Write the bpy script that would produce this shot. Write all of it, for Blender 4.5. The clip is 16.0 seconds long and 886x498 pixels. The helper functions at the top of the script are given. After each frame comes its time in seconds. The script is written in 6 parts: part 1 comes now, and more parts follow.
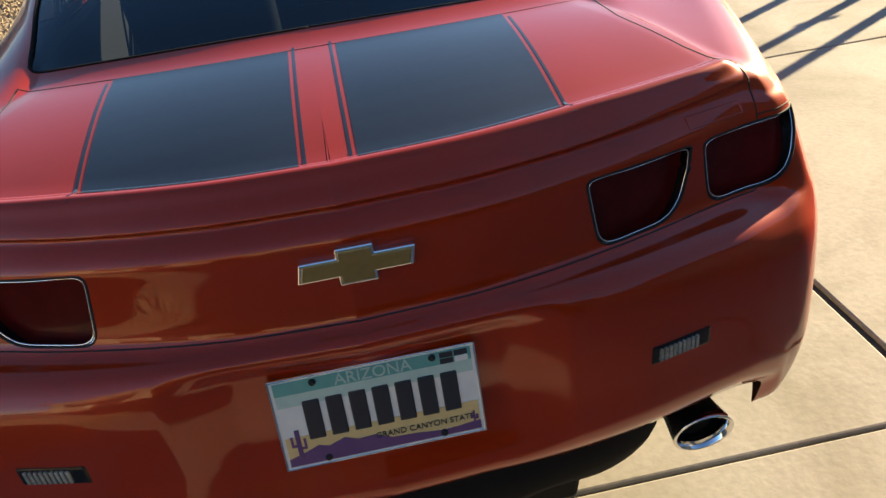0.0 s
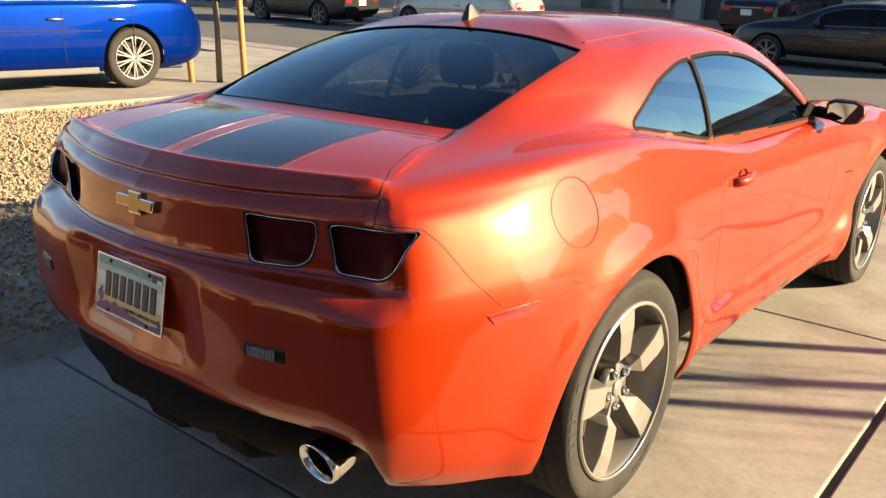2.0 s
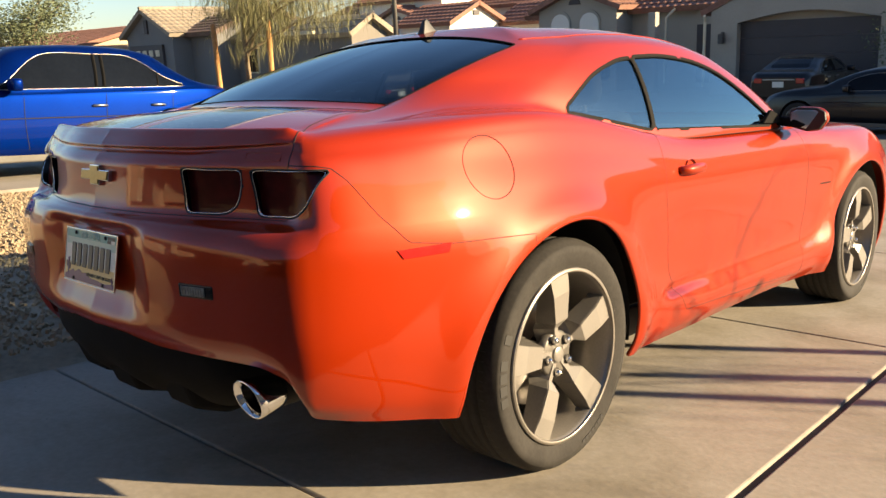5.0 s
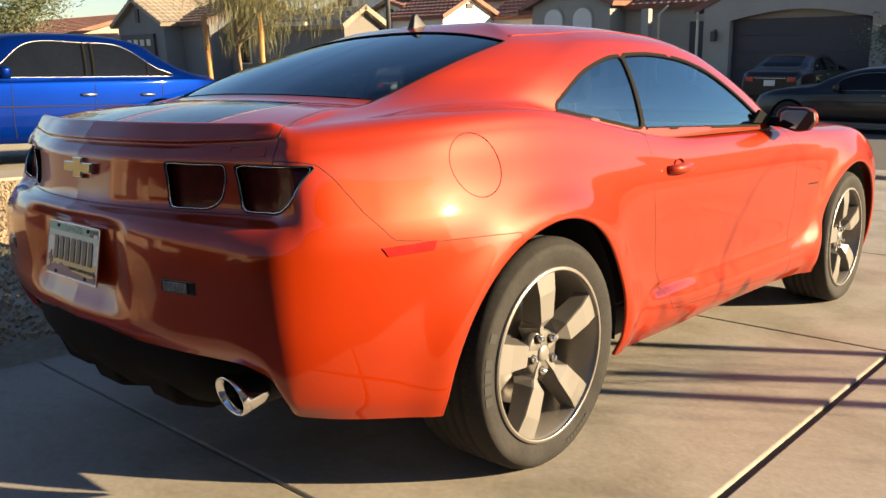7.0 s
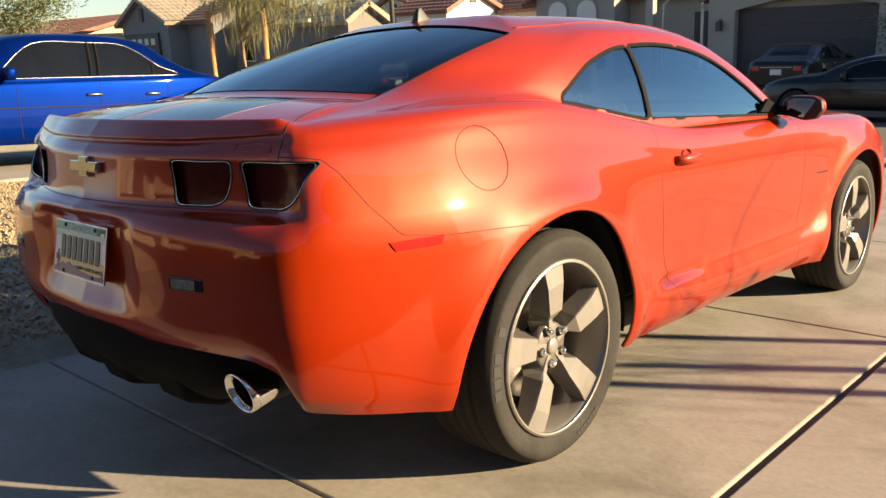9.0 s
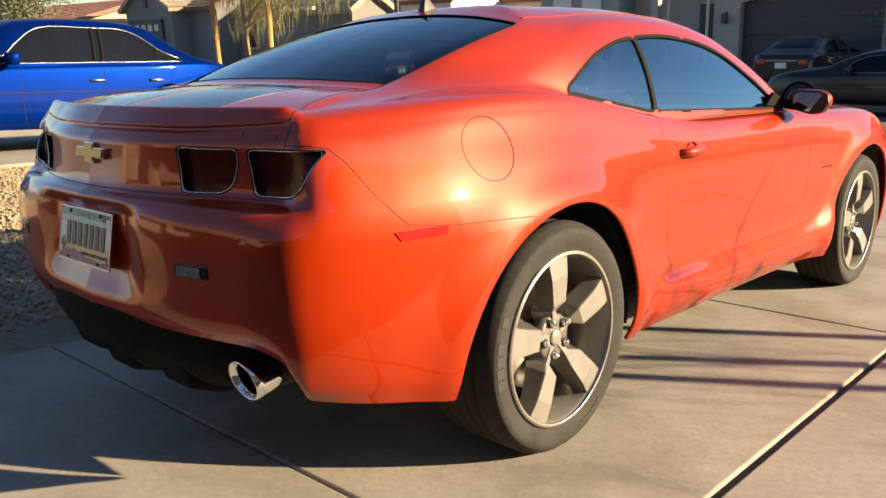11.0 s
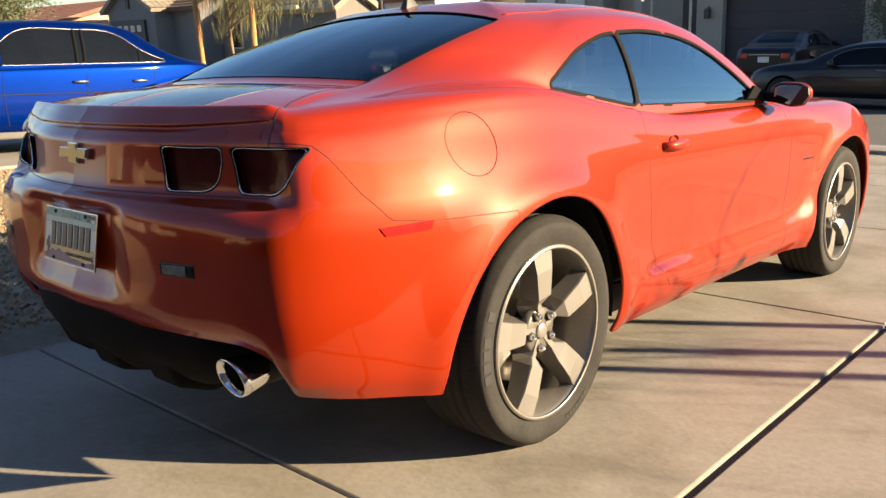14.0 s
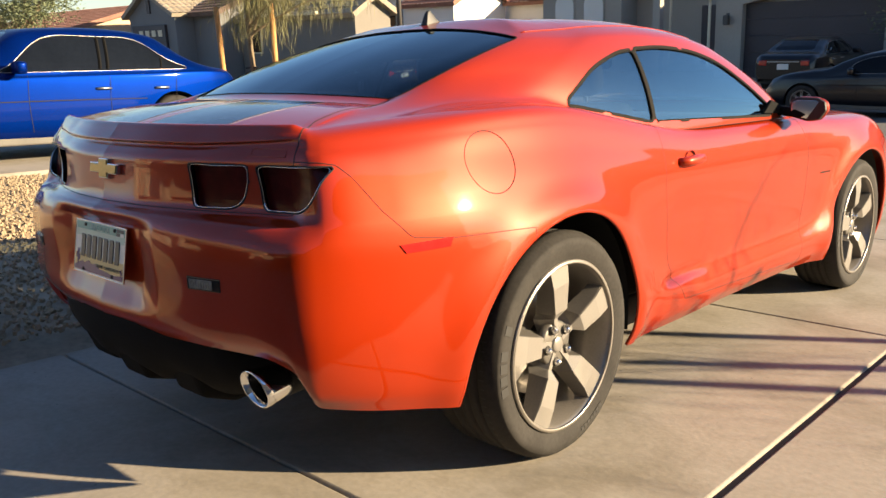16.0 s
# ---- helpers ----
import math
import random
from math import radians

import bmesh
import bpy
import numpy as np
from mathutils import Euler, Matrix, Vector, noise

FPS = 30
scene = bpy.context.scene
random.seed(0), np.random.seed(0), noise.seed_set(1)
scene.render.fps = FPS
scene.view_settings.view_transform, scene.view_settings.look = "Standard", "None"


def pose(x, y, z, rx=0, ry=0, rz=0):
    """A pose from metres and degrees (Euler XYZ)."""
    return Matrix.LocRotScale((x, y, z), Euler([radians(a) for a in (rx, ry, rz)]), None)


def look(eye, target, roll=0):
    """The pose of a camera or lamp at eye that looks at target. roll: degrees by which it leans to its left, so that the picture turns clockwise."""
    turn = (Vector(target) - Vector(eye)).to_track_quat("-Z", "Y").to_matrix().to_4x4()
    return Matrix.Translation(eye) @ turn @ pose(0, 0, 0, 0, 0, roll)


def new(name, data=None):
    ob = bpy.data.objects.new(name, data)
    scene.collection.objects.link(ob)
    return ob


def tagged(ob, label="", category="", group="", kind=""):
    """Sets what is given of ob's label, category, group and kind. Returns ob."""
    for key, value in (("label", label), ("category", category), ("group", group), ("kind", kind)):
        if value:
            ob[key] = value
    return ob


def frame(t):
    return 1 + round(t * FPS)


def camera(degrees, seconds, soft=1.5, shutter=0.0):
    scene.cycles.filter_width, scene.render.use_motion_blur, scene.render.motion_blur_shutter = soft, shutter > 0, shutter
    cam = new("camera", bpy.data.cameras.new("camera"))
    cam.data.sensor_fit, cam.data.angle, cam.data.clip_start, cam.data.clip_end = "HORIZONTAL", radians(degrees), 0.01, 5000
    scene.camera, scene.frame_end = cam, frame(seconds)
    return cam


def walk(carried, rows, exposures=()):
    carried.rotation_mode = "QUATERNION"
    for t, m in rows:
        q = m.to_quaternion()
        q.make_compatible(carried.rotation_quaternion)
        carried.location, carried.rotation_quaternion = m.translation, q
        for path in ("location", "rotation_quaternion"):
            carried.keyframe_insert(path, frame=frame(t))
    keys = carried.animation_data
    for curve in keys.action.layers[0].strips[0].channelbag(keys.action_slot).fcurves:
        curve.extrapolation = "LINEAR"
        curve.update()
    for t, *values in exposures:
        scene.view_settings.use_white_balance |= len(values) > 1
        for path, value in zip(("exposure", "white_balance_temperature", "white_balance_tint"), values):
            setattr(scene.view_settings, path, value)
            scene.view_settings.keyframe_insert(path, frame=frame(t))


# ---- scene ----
cam = camera(56.2, 16.0)
PATH = [
    (0, (0.035, -1.984, 1.526), (0.206, -0.257, 0.533), -8.1),
    (0.3, (0.279, -2.044, 1.509), (0.259, -0.308, 0.516), -6.2),
    (0.5, (0.448, -2.061, 1.492), (0.299, -0.269, 0.616), -2.5),
    (0.7, (0.657, -2.053, 1.489), (0.383, -0.263, 0.639), -2.5),
    (1, (0.947, -2.075, 1.481), (0.42, -0.301, 0.723), -3.8),
    (1.5, (1.444, -2.104, 1.486), (0.542, -0.472, 0.762), -0.7),
    (2, (1.858, -2.047, 1.446), (0.653, -0.557, 0.875), 1.6),
    (2.5, (2.152, -1.982, 1.318), (0.943, -0.505, 0.721), 2.3),
    (3, (2.247, -1.962, 1.172), (0.899, -0.521, 0.848), -1.0),
    (3.5, (2.29, -1.967, 1.144), (1.086, -0.4, 0.835), -1.2),
    (4, (2.271, -1.996, 1.141), (1.02, -0.475, 0.791), -0.7),
    (4.5, (2.259, -2.003, 1.146), (0.944, -0.537, 0.8), -0.4),
    (4.7, (2.268, -2.012, 1.139), (0.932, -0.566, 0.787), -1.0),
    (7, (2.269, -1.992, 1.148), (0.951, -0.534, 0.778), -0.1),
    (7.5, (2.268, -1.994, 1.147), (0.949, -0.537, 0.775), -0.6),
    (8, (2.264, -1.993, 1.147), (0.946, -0.538, 0.768), -0.6),
    (8.5, (2.262, -1.989, 1.143), (0.941, -0.537, 0.764), -0.8),
    (9, (2.263, -1.987, 1.144), (0.934, -0.542, 0.762), -1.0),
    (9.5, (2.256, -1.987, 1.135), (0.923, -0.547, 0.747), -0.8),
    (9.7, (2.255, -1.996, 1.152), (0.928, -0.557, 0.74), -0.8),
    (11.8, (2.262, -1.989, 1.142), (0.938, -0.543, 0.75), -0.0),
    (12, (2.264, -1.988, 1.143), (0.951, -0.53, 0.754), -0.2),
    (12.5, (2.269, -1.995, 1.142), (0.962, -0.532, 0.753), -0.6),
    (13, (2.272, -1.998, 1.142), (0.964, -0.538, 0.744), -0.9),
    (13.5, (2.274, -1.999, 1.138), (0.965, -0.544, 0.727), -1.1),
    (14, (2.273, -2.001, 1.141), (0.967, -0.543, 0.73), -1.0),
    (14.5, (2.274, -2.005, 1.146), (0.969, -0.544, 0.744), -1.0),
    (15, (2.273, -2.007, 1.147), (0.961, -0.552, 0.746), -0.9),
    (15.5, (2.273, -2.014, 1.151), (0.946, -0.571, 0.752), -0.9),
    (16, (2.297, -2.037, 1.181), (0.961, -0.604, 0.781), -0.8),
]
TILT = Vector((0.0245, -0.0695, 1.0)).normalized().rotation_difference(Vector((0, 0, 1))).to_matrix().to_4x4()
walk(cam, [(t, TILT @ look(eye, target, roll)) for t, eye, target, roll in PATH],
     [(0.0, 2.2, 6900, 2), (0.5, 2.0, 6200, 2), (1.0, 2.1, 6200, 3), (1.5, 2.1, 6500, 4), (2.0, 2.2, 7200, 5), (2.5, 2.2, 6900, 5), (3.0, 1.9, 7000, 7), (4.0, 1.86, 7200, 8), (9.7, 1.86, 7200, 8), (12.0, 1.93, 6900, 8), (16.0, 1.93, 6900, 8)])

# ---------------------------------------------------------------- light
SUN_AZ, SUN_EL = radians(56.5), radians(16.5)      # azimuth from +y towards +x
SUN_DIR = Vector((math.sin(SUN_AZ) * math.cos(SUN_EL), math.cos(SUN_AZ) * math.cos(SUN_EL), math.sin(SUN_EL)))
world = bpy.data.worlds.new("world")
scene.world = world
world.use_nodes = True
wn = world.node_tree.nodes
sky = wn.new("ShaderNodeTexSky")
sky.sky_type, sky.sun_disc = 'NISHITA', False
sky.sun_elevation, sky.sun_rotation = SUN_EL, SUN_AZ
sky.air_density, sky.dust_density, sky.ozone_density = 1.0, 0.25, 3.0
tint = wn.new("ShaderNodeVectorMath")          # clear desert air
tint.operation = 'MULTIPLY'
tint.inputs[1].default_value = (0.90, 0.93, 1.06)
world.node_tree.links.new(sky.outputs[0], tint.inputs[0])
world.node_tree.links.new(tint.outputs[0], wn["Background"].inputs[0])
wn["Background"].inputs[1].default_value = 0.054
sun = new("sun", bpy.data.lights.new("sun", 'SUN'))
sun.data.energy, sun.data.angle, sun.data.color = 5.0, radians(0.53), (1.0, 0.80, 0.55)
sun.matrix_world = look(SUN_DIR * 60, (0, 0, 0))


# ---------------------------------------------------------------- materials
def material(name, color, rough=0.5, metal=0.0, noise_scale=0.0, amount=0.15, bump=0.0, coat=0.0, spec=0.5, scale2=0.0, island=0.0, dist=0.01):
    """Principled surface with colour variation at two scales and fine relief, in object metres."""
    m = bpy.data.materials.new(name)
    m.use_nodes = True
    nt = m.node_tree
    b = nt.nodes["Principled BSDF"]
    b.inputs["Roughness"].default_value = rough
    b.inputs["Metallic"].default_value = metal
    b.inputs["Specular IOR Level"].default_value = spec
    b.inputs["Coat Weight"].default_value = coat
    b.inputs["Coat Roughness"].default_value = 0.04
    b.inputs["Base Color"].default_value = (*color, 1)
    if noise_scale:
        tc = nt.nodes.new("ShaderNodeTexCoord")
        n1 = nt.nodes.new("ShaderNodeTexNoise")
        n1.inputs["Scale"].default_value, n1.inputs["Detail"].default_value = noise_scale, 6
        nt.links.new(tc.outputs["Object"], n1.inputs["Vector"])
        n2 = nt.nodes.new("ShaderNodeTexNoise")
        n2.inputs["Scale"].default_value, n2.inputs["Detail"].default_value = scale2 or noise_scale / 9, 4
        nt.links.new(tc.outputs["Object"], n2.inputs["Vector"])
        add = nt.nodes.new("ShaderNodeMath")
        add.operation = 'ADD'
        nt.links.new(n1.outputs["Fac"], add.inputs[0])
        nt.links.new(n2.outputs["Fac"], add.inputs[1])
        last = add.outputs[0]
        if island:
            geo = nt.nodes.new("ShaderNodeNewGeometry")
            oi = nt.nodes.new("ShaderNodeObjectInfo")
            mx = nt.nodes.new("ShaderNodeMath")
            mx.operation = 'ADD'
            nt.links.new(geo.outputs["Random Per Island"], mx.inputs[0])
            nt.links.new(oi.outputs["Random"], mx.inputs[1])
            ma = nt.nodes.new("ShaderNodeMath")
            ma.operation = 'MULTIPLY_ADD'
            ma.inputs[1].default_value = island
            nt.links.new(mx.outputs[0], ma.inputs[0])
            nt.links.new(last, ma.inputs[2])
            last = ma.outputs[0]
        ramp = nt.nodes.new("ShaderNodeMapRange")
        ramp.inputs["From Min"].default_value, ramp.inputs["From Max"].default_value = 0.6, 1.4 + 2 * island
        ramp.inputs["To Min"].default_value, ramp.inputs["To Max"].default_value = 1 - amount, 1 + amount
        nt.links.new(last, ramp.inputs["Value"])
        mul = nt.nodes.new("ShaderNodeVectorMath")
        mul.operation = 'SCALE'
        mul.inputs[0].default_value = color
        nt.links.new(ramp.outputs[0], mul.inputs["Scale"])
        nt.links.new(mul.outputs[0], b.inputs["Base Color"])
        if bump:
            bp = nt.nodes.new("ShaderNodeBump")
            bp.inputs["Strength"].default_value, bp.inputs["Distance"].default_value = bump, dist
            nt.links.new(n1.outputs["Fac"], bp.inputs["Height"])
            nt.links.new(bp.outputs[0], b.inputs["Normal"])
    return m


def glass(name, tint, rough=0.0, shine=1.0, film=(1.0, 1.0, 1.0)):
    """Thin tinted pane: a clear tinted layer under a mirror gloss that grows towards grazing."""
    m = bpy.data.materials.new(name)
    m.use_nodes = True
    nt = m.node_tree
    nt.nodes.clear()
    out = nt.nodes.new("ShaderNodeOutputMaterial")
    tr = nt.nodes.new("ShaderNodeBsdfTransparent")
    tr.inputs[0].default_value = (*tint, 1)
    gl = nt.nodes.new("ShaderNodeBsdfGlossy")
    gl.inputs["Color"].default_value = (*film, 1)
    gl.inputs["Roughness"].default_value = rough
    lw = nt.nodes.new("ShaderNodeLayerWeight")
    lw.inputs["Blend"].default_value = 0.5
    fr = nt.nodes.new("ShaderNodeMath")
    fr.operation = 'POWER'
    fr.inputs[1].default_value = 4.5
    nt.links.new(lw.outputs["Facing"], fr.inputs[0])
    mu = nt.nodes.new("ShaderNodeMath")
    mu.operation = 'MULTIPLY_ADD'
    mu.inputs[1].default_value = 0.9
    mu.inputs[2].default_value = 0.042 * shine
    mu.use_clamp = True
    mix = nt.nodes.new("ShaderNodeMixShader")
    nt.links.new(fr.outputs[0], mu.inputs[0])
    nt.links.new(mu.outputs[0], mix.inputs[0])
    nt.links.new(tr.outputs[0], mix.inputs[1])
    nt.links.new(gl.outputs[0], mix.inputs[2])
    nt.links.new(mix.outputs[0], out.inputs[0])
    return m


def car_paint(name, color, rough=0.38, metal=0.35, flake=0.12, coat=1.0, spec=0.12):
    """Metallic base with fine flake under a clear coat."""
    m = material(name, color, rough, metal, 900.0, flake, coat=coat, spec=spec, scale2=3.0)
    return m


PAINT = car_paint("orange_metallic_paint", (0.29, 0.0195, 0.0004), 0.40, 0.20, coat=0.85, spec=0.13)
PAINT.node_tree.nodes["Principled BSDF"].inputs["Coat IOR"].default_value = 1.5
BLUE = car_paint("blue_metallic_paint", (0.0, 0.0095, 0.095), 0.40, 0.45, coat=0.22, spec=0.0)
DARKCAR = material("black_car_paint", (0.004, 0.004, 0.006), 0.3, 0.0, 200, 0.2, coat=0.35, spec=0.3)
STRIPE = material("black_vinyl_stripe", (0.010, 0.012, 0.016), 0.40, 0.0, 60, 0.2, spec=0.15, coat=0.9)
BLACK = material("black_plastic", (0.012, 0.012, 0.013), 0.55, 0, 120, 0.3, 0.1, dist=0.001)
GAP = material("panel_gap", (0.01, 0.006, 0.005), 0.8)
RUBBER = material("tyre_rubber", (0.026, 0.024, 0.022), 0.8, 0, 90, 0.35, 0.12, scale2=8, dist=0.001, spec=0.25)
LETTER = material("tyre_lettering", (0.014, 0.014, 0.014), 0.6)
RIM = material("machined_aluminium", (0.27, 0.255, 0.235), 0.34, 0.5, 220, 0.08, scale2=6)
RIMDARK = material("grey_rim_paint", (0.15, 0.14, 0.125), 0.38, 0.5, 160, 0.15, scale2=7)
BARREL = material("grey_rim_barrel", (0.27, 0.25, 0.225), 0.36, 0.6, 160, 0.15, scale2=7)
STEEL = material("brake_steel", (0.30, 0.28, 0.26), 0.38, 0.9, 60, 0.2)
SURROUND = material("dull_window_surround", (0.014, 0.013, 0.012), 0.75, 0.0, 60, 0.15, spec=0.06)
MATT = material("matt_black_trim", (0.008, 0.008, 0.008), 0.9, 0, 60, 0.2, spec=0.1)
CHROME = material("chrome", (0.78, 0.78, 0.78), 0.06, 1.0)
SOOT = material("sooty_pipe", (0.02, 0.018, 0.016), 0.8, 0.3, 50, 0.3)
GOLD = material("gold_emblem", (0.36, 0.25, 0.09), 0.3, 0.7, 90, 0.15)
TINT = glass("tinted_glass", (0.36, 0.42, 0.44), 0.0, 5.6, (0.66, 0.92, 1.0))
TINTBACK = glass("rear_tinted_glass", (0.20, 0.23, 0.27), 0.0, 1.0, (0.75, 0.90, 1.0))
SCREEN = glass("windscreen_glass", (0.80, 0.84, 0.82), 0.0, 1.2)
REDLENS = material("dark_red_lens", (0.070, 0.004, 0.004), 0.3, 0, 30, 0.45, spec=0.1, coat=0.15)
REDREFL = material("red_side_reflector", (0.42, 0.012, 0.01), 0.15, 0, 300, 0.25, coat=1.0)
CLEARLENS = material("clear_lamp_lens", (0.30, 0.30, 0.27), 0.2, 0.4, 200, 0.5)
CONCRETE = material("driveway_concrete", (0.275, 0.247, 0.208), 0.85, 0, 45, 0.18, 0.25, scale2=1.3, island=0.05, dist=0.004)


def weather(m, tone, scale, lo, hi, speck=0.0):
    """Blotchy stains and small dark specks over a plain surface, with a shape of their own."""
    nt = m.node_tree
    b = nt.nodes["Principled BSDF"]
    was = b.inputs["Base Color"].links[0].from_socket
    tc = nt.nodes.new("ShaderNodeTexCoord")
    n = nt.nodes.new("ShaderNodeTexNoise")
    n.inputs["Scale"].default_value, n.inputs["Detail"].default_value, n.inputs["Roughness"].default_value = scale, 7, 0.62
    n.inputs["Distortion"].default_value = 0.6
    nt.links.new(tc.outputs["Object"], n.inputs["Vector"])
    r = nt.nodes.new("ShaderNodeMapRange")
    r.inputs["From Min"].default_value, r.inputs["From Max"].default_value = lo, hi
    nt.links.new(n.outputs["Fac"], r.inputs["Value"])
    mx = nt.nodes.new("ShaderNodeMix")
    mx.data_type, mx.blend_type = 'RGBA', 'MULTIPLY'
    mx.inputs[7].default_value = (*tone, 1)
    nt.links.new(r.outputs[0], mx.inputs[0])
    nt.links.new(was, mx.inputs[6])
    last = mx.outputs[2]
    if speck:
        v = nt.nodes.new("ShaderNodeTexVoronoi")
        v.inputs["Scale"].default_value = 9.0
        nt.links.new(tc.outputs["Object"], v.inputs["Vector"])
        r2 = nt.nodes.new("ShaderNodeMapRange")
        r2.inputs["From Min"].default_value, r2.inputs["From Max"].default_value = 0.05, 0.025
        nt.links.new(v.outputs["Distance"], r2.inputs["Value"])
        m2 = nt.nodes.new("ShaderNodeMix")
        m2.data_type, m2.blend_type = 'RGBA', 'MULTIPLY'
        m2.inputs[7].default_value = (1 - speck, 1 - speck, 1 - speck, 1)
        nt.links.new(r2.outputs[0], m2.inputs[0])
        nt.links.new(last, m2.inputs[6])
        last = m2.outputs[2]
    nt.links.new(last, b.inputs["Base Color"])


weather(CONCRETE, (0.66, 0.64, 0.58), 1.5, 0.44, 0.68, 0.5)
JOINT = material("joint_dirt", (0.05, 0.04, 0.032), 0.95, 0, 30, 0.4)
ASPHALT = material("asphalt", (0.085, 0.08, 0.075), 0.9, 0, 60, 0.3, 0.3, scale2=0.5)
GRAVELBASE = material("desert_soil", (0.27, 0.215, 0.15), 0.95, 0, 25, 0.35, 0.6, scale2=2)
STONE = material("gravel_stones", (0.29, 0.22, 0.14), 0.9, 0, 20, 0.3, island=0.35)


# ---------------------------------------------------------------- mesh helpers
def part(name, bm, mat, parent=None, label="", smooth=False, kind=""):
    me = bpy.data.meshes.new(name)
    bm.to_mesh(me)
    bm.free()
    for m in (mat if isinstance(mat, (list, tuple)) else [mat]):
        me.materials.append(m)
    if smooth:
        for p in me.polygons:
            p.use_smooth = True
    ob = new(name, me)
    ob.parent = parent
    return tagged(ob, label, kind=kind)


def thing(name, matrix=None, label="", category="", group=""):
    ob = new(name)
    ob.empty_display_size = 0.1
    if matrix is not None:
        ob.matrix_world = matrix
    return tagged(ob, label, category, group)


def box_into(bm, x0, x1, y0, y1, z0, z1, bevel=0.0, m=None, mat=0):
    r = bmesh.ops.create_cube(bm, size=1.0)
    vs = r["verts"]
    for v in vs:
        v.co = Vector((x0 + (v.co.x + 0.5) * (x1 - x0), y0 + (v.co.y + 0.5) * (y1 - y0), z0 + (v.co.z + 0.5) * (z1 - z0)))
    fs = list({f for v in vs for f in v.link_faces})
    for f in fs:
        f.material_index = mat
    if bevel:
        es = list({e for v in vs for e in v.link_edges})
        r = bmesh.ops.bevel(bm, geom=es, offset=bevel, segments=2, affect='EDGES', profile=0.5)
        vs = list({v for f in r["faces"] for v in f.verts} | {v for v in vs if v.is_valid})
    if m is not None:
        for v in {v for v in vs if v.is_valid}:
            v.co = m @ v.co
    return bm


def box(x0, x1, y0, y1, z0, z1, bevel=0.0, m=None):
    return box_into(bmesh.new(), x0, x1, y0, y1, z0, z1, bevel, m)


def tube_into(bm, pts, radius, sides=8, closed=False, cap=True):
    """A round tube along points; radius may be one number or one a point."""
    pts = [Vector(p) for p in pts]
    n = len(pts)
    rad = radius if isinstance(radius, (list, tuple)) else [radius] * n
    rings = []
    ref = None
    for i, p in enumerate(pts):
        a = pts[i - 1] if (i or closed) else p
        b = pts[(i + 1) % n] if (i < n - 1 or closed) else p
        d = (b - a)
        d = d.normalized() if d.length > 1e-9 else Vector((0, 0, 1))
        if ref is None:
            ref = d.orthogonal().normalized()
        ref = (ref - d * ref.dot(d))
        ref = ref.normalized() if ref.length > 1e-6 else d.orthogonal().normalized()
        s = d.cross(ref)
        rings.append([bm.verts.new(p + (ref * math.cos(2 * math.pi * k / sides) + s * math.sin(2 * math.pi * k / sides)) * rad[i]) for k in range(sides)])
    for i in range(n if closed else n - 1):
        a, b = rings[i], rings[(i + 1) % n]
        for k in range(sides):
            try:
                bm.faces.new((a[k], a[(k + 1) % sides], b[(k + 1) % sides], b[k]))
            except ValueError:
                pass
    if cap and not closed:
        bm.faces.new(list(reversed(rings[0])))
        bm.faces.new(rings[-1])
    return bm


def tube(pts, radius, sides=8, closed=False):
    return tube_into(bmesh.new(), pts, radius, sides, closed)


def lathe_into(bm, prof, segs=48, axis='x', centre=(0, 0, 0), closed=False):
    """Turns a profile of (along, radius) round an axis."""
    c = Vector(centre)
    rings = []
    for k in range(segs):
        a = 2 * math.pi * k / segs
        ca, sa = math.cos(a), math.sin(a)
        ring = []
        for s, r in prof:
            if axis == 'x':
                p = Vector((s, r * ca, r * sa))
            elif axis == 'y':
                p = Vector((r * ca, s, r * sa))
            else:
                p = Vector((r * ca, r * sa, s))
            ring.append(bm.verts.new(c + p))
        rings.append(ring)
    n = len(prof)
    for k in range(segs):
        a, b = rings[k], rings[(k + 1) % segs]
        for i in range(n if closed else n - 1):
            bm.faces.new((a[i], a[(i + 1) % n], b[(i + 1) % n], b[i]))
    bmesh.ops.recalc_face_normals(bm, faces=bm.faces)
    return bm


def prism(poly, y0, y1, plane='xz', bevel=0.0):
    """A flat shape of given thickness. plane: the two axes of its outline; it runs from y0 to y1 along the third."""
    bm = bmesh.new()

    def at(a, b, c):
        return {'xz': (a, c, b), 'yz': (c, a, b), 'xy': (a, b, c)}[plane]
    lo = [bm.verts.new(at(a, b, y0)) for a, b in poly]
    hi = [bm.verts.new(at(a, b, y1)) for a, b in poly]
    bm.faces.new(lo)
    bm.faces.new(list(reversed(hi)))
    n = len(poly)
    for i in range(n):
        bm.faces.new((lo[i], hi[i], hi[(i + 1) % n], lo[(i + 1) % n]))
    bmesh.ops.recalc_face_normals(bm, faces=bm.faces)
    if bevel:
        bmesh.ops.bevel(bm, geom=list(bm.edges), offset=bevel, segments=2, affect='EDGES', profile=0.5)
    return bm


def moved(bm, m):
    bmesh.ops.transform(bm, matrix=m, verts=bm.verts)
    return bm


def hermite(pts, t):
    """Smooth curve through rows of numbers, t in row units."""
    n = len(pts)
    i = min(max(int(math.floor(t)), 0), n - 2)
    f = t - i
    p = np.asarray(pts, float)
    p1, p2 = p[i], p[i + 1]
    m1 = (p[i + 1] - p[i - 1]) / 2 if i > 0 else p2 - p1
    m2 = (p[i + 2] - p[i]) / 2 if i < n - 2 else p2 - p1
    f2, f3 = f * f, f * f * f
    return (2 * f3 - 3 * f2 + 1) * p1 + (f3 - 2 * f2 + f) * m1 + (-2 * f3 + 3 * f2) * p2 + (f3 - f2) * m2


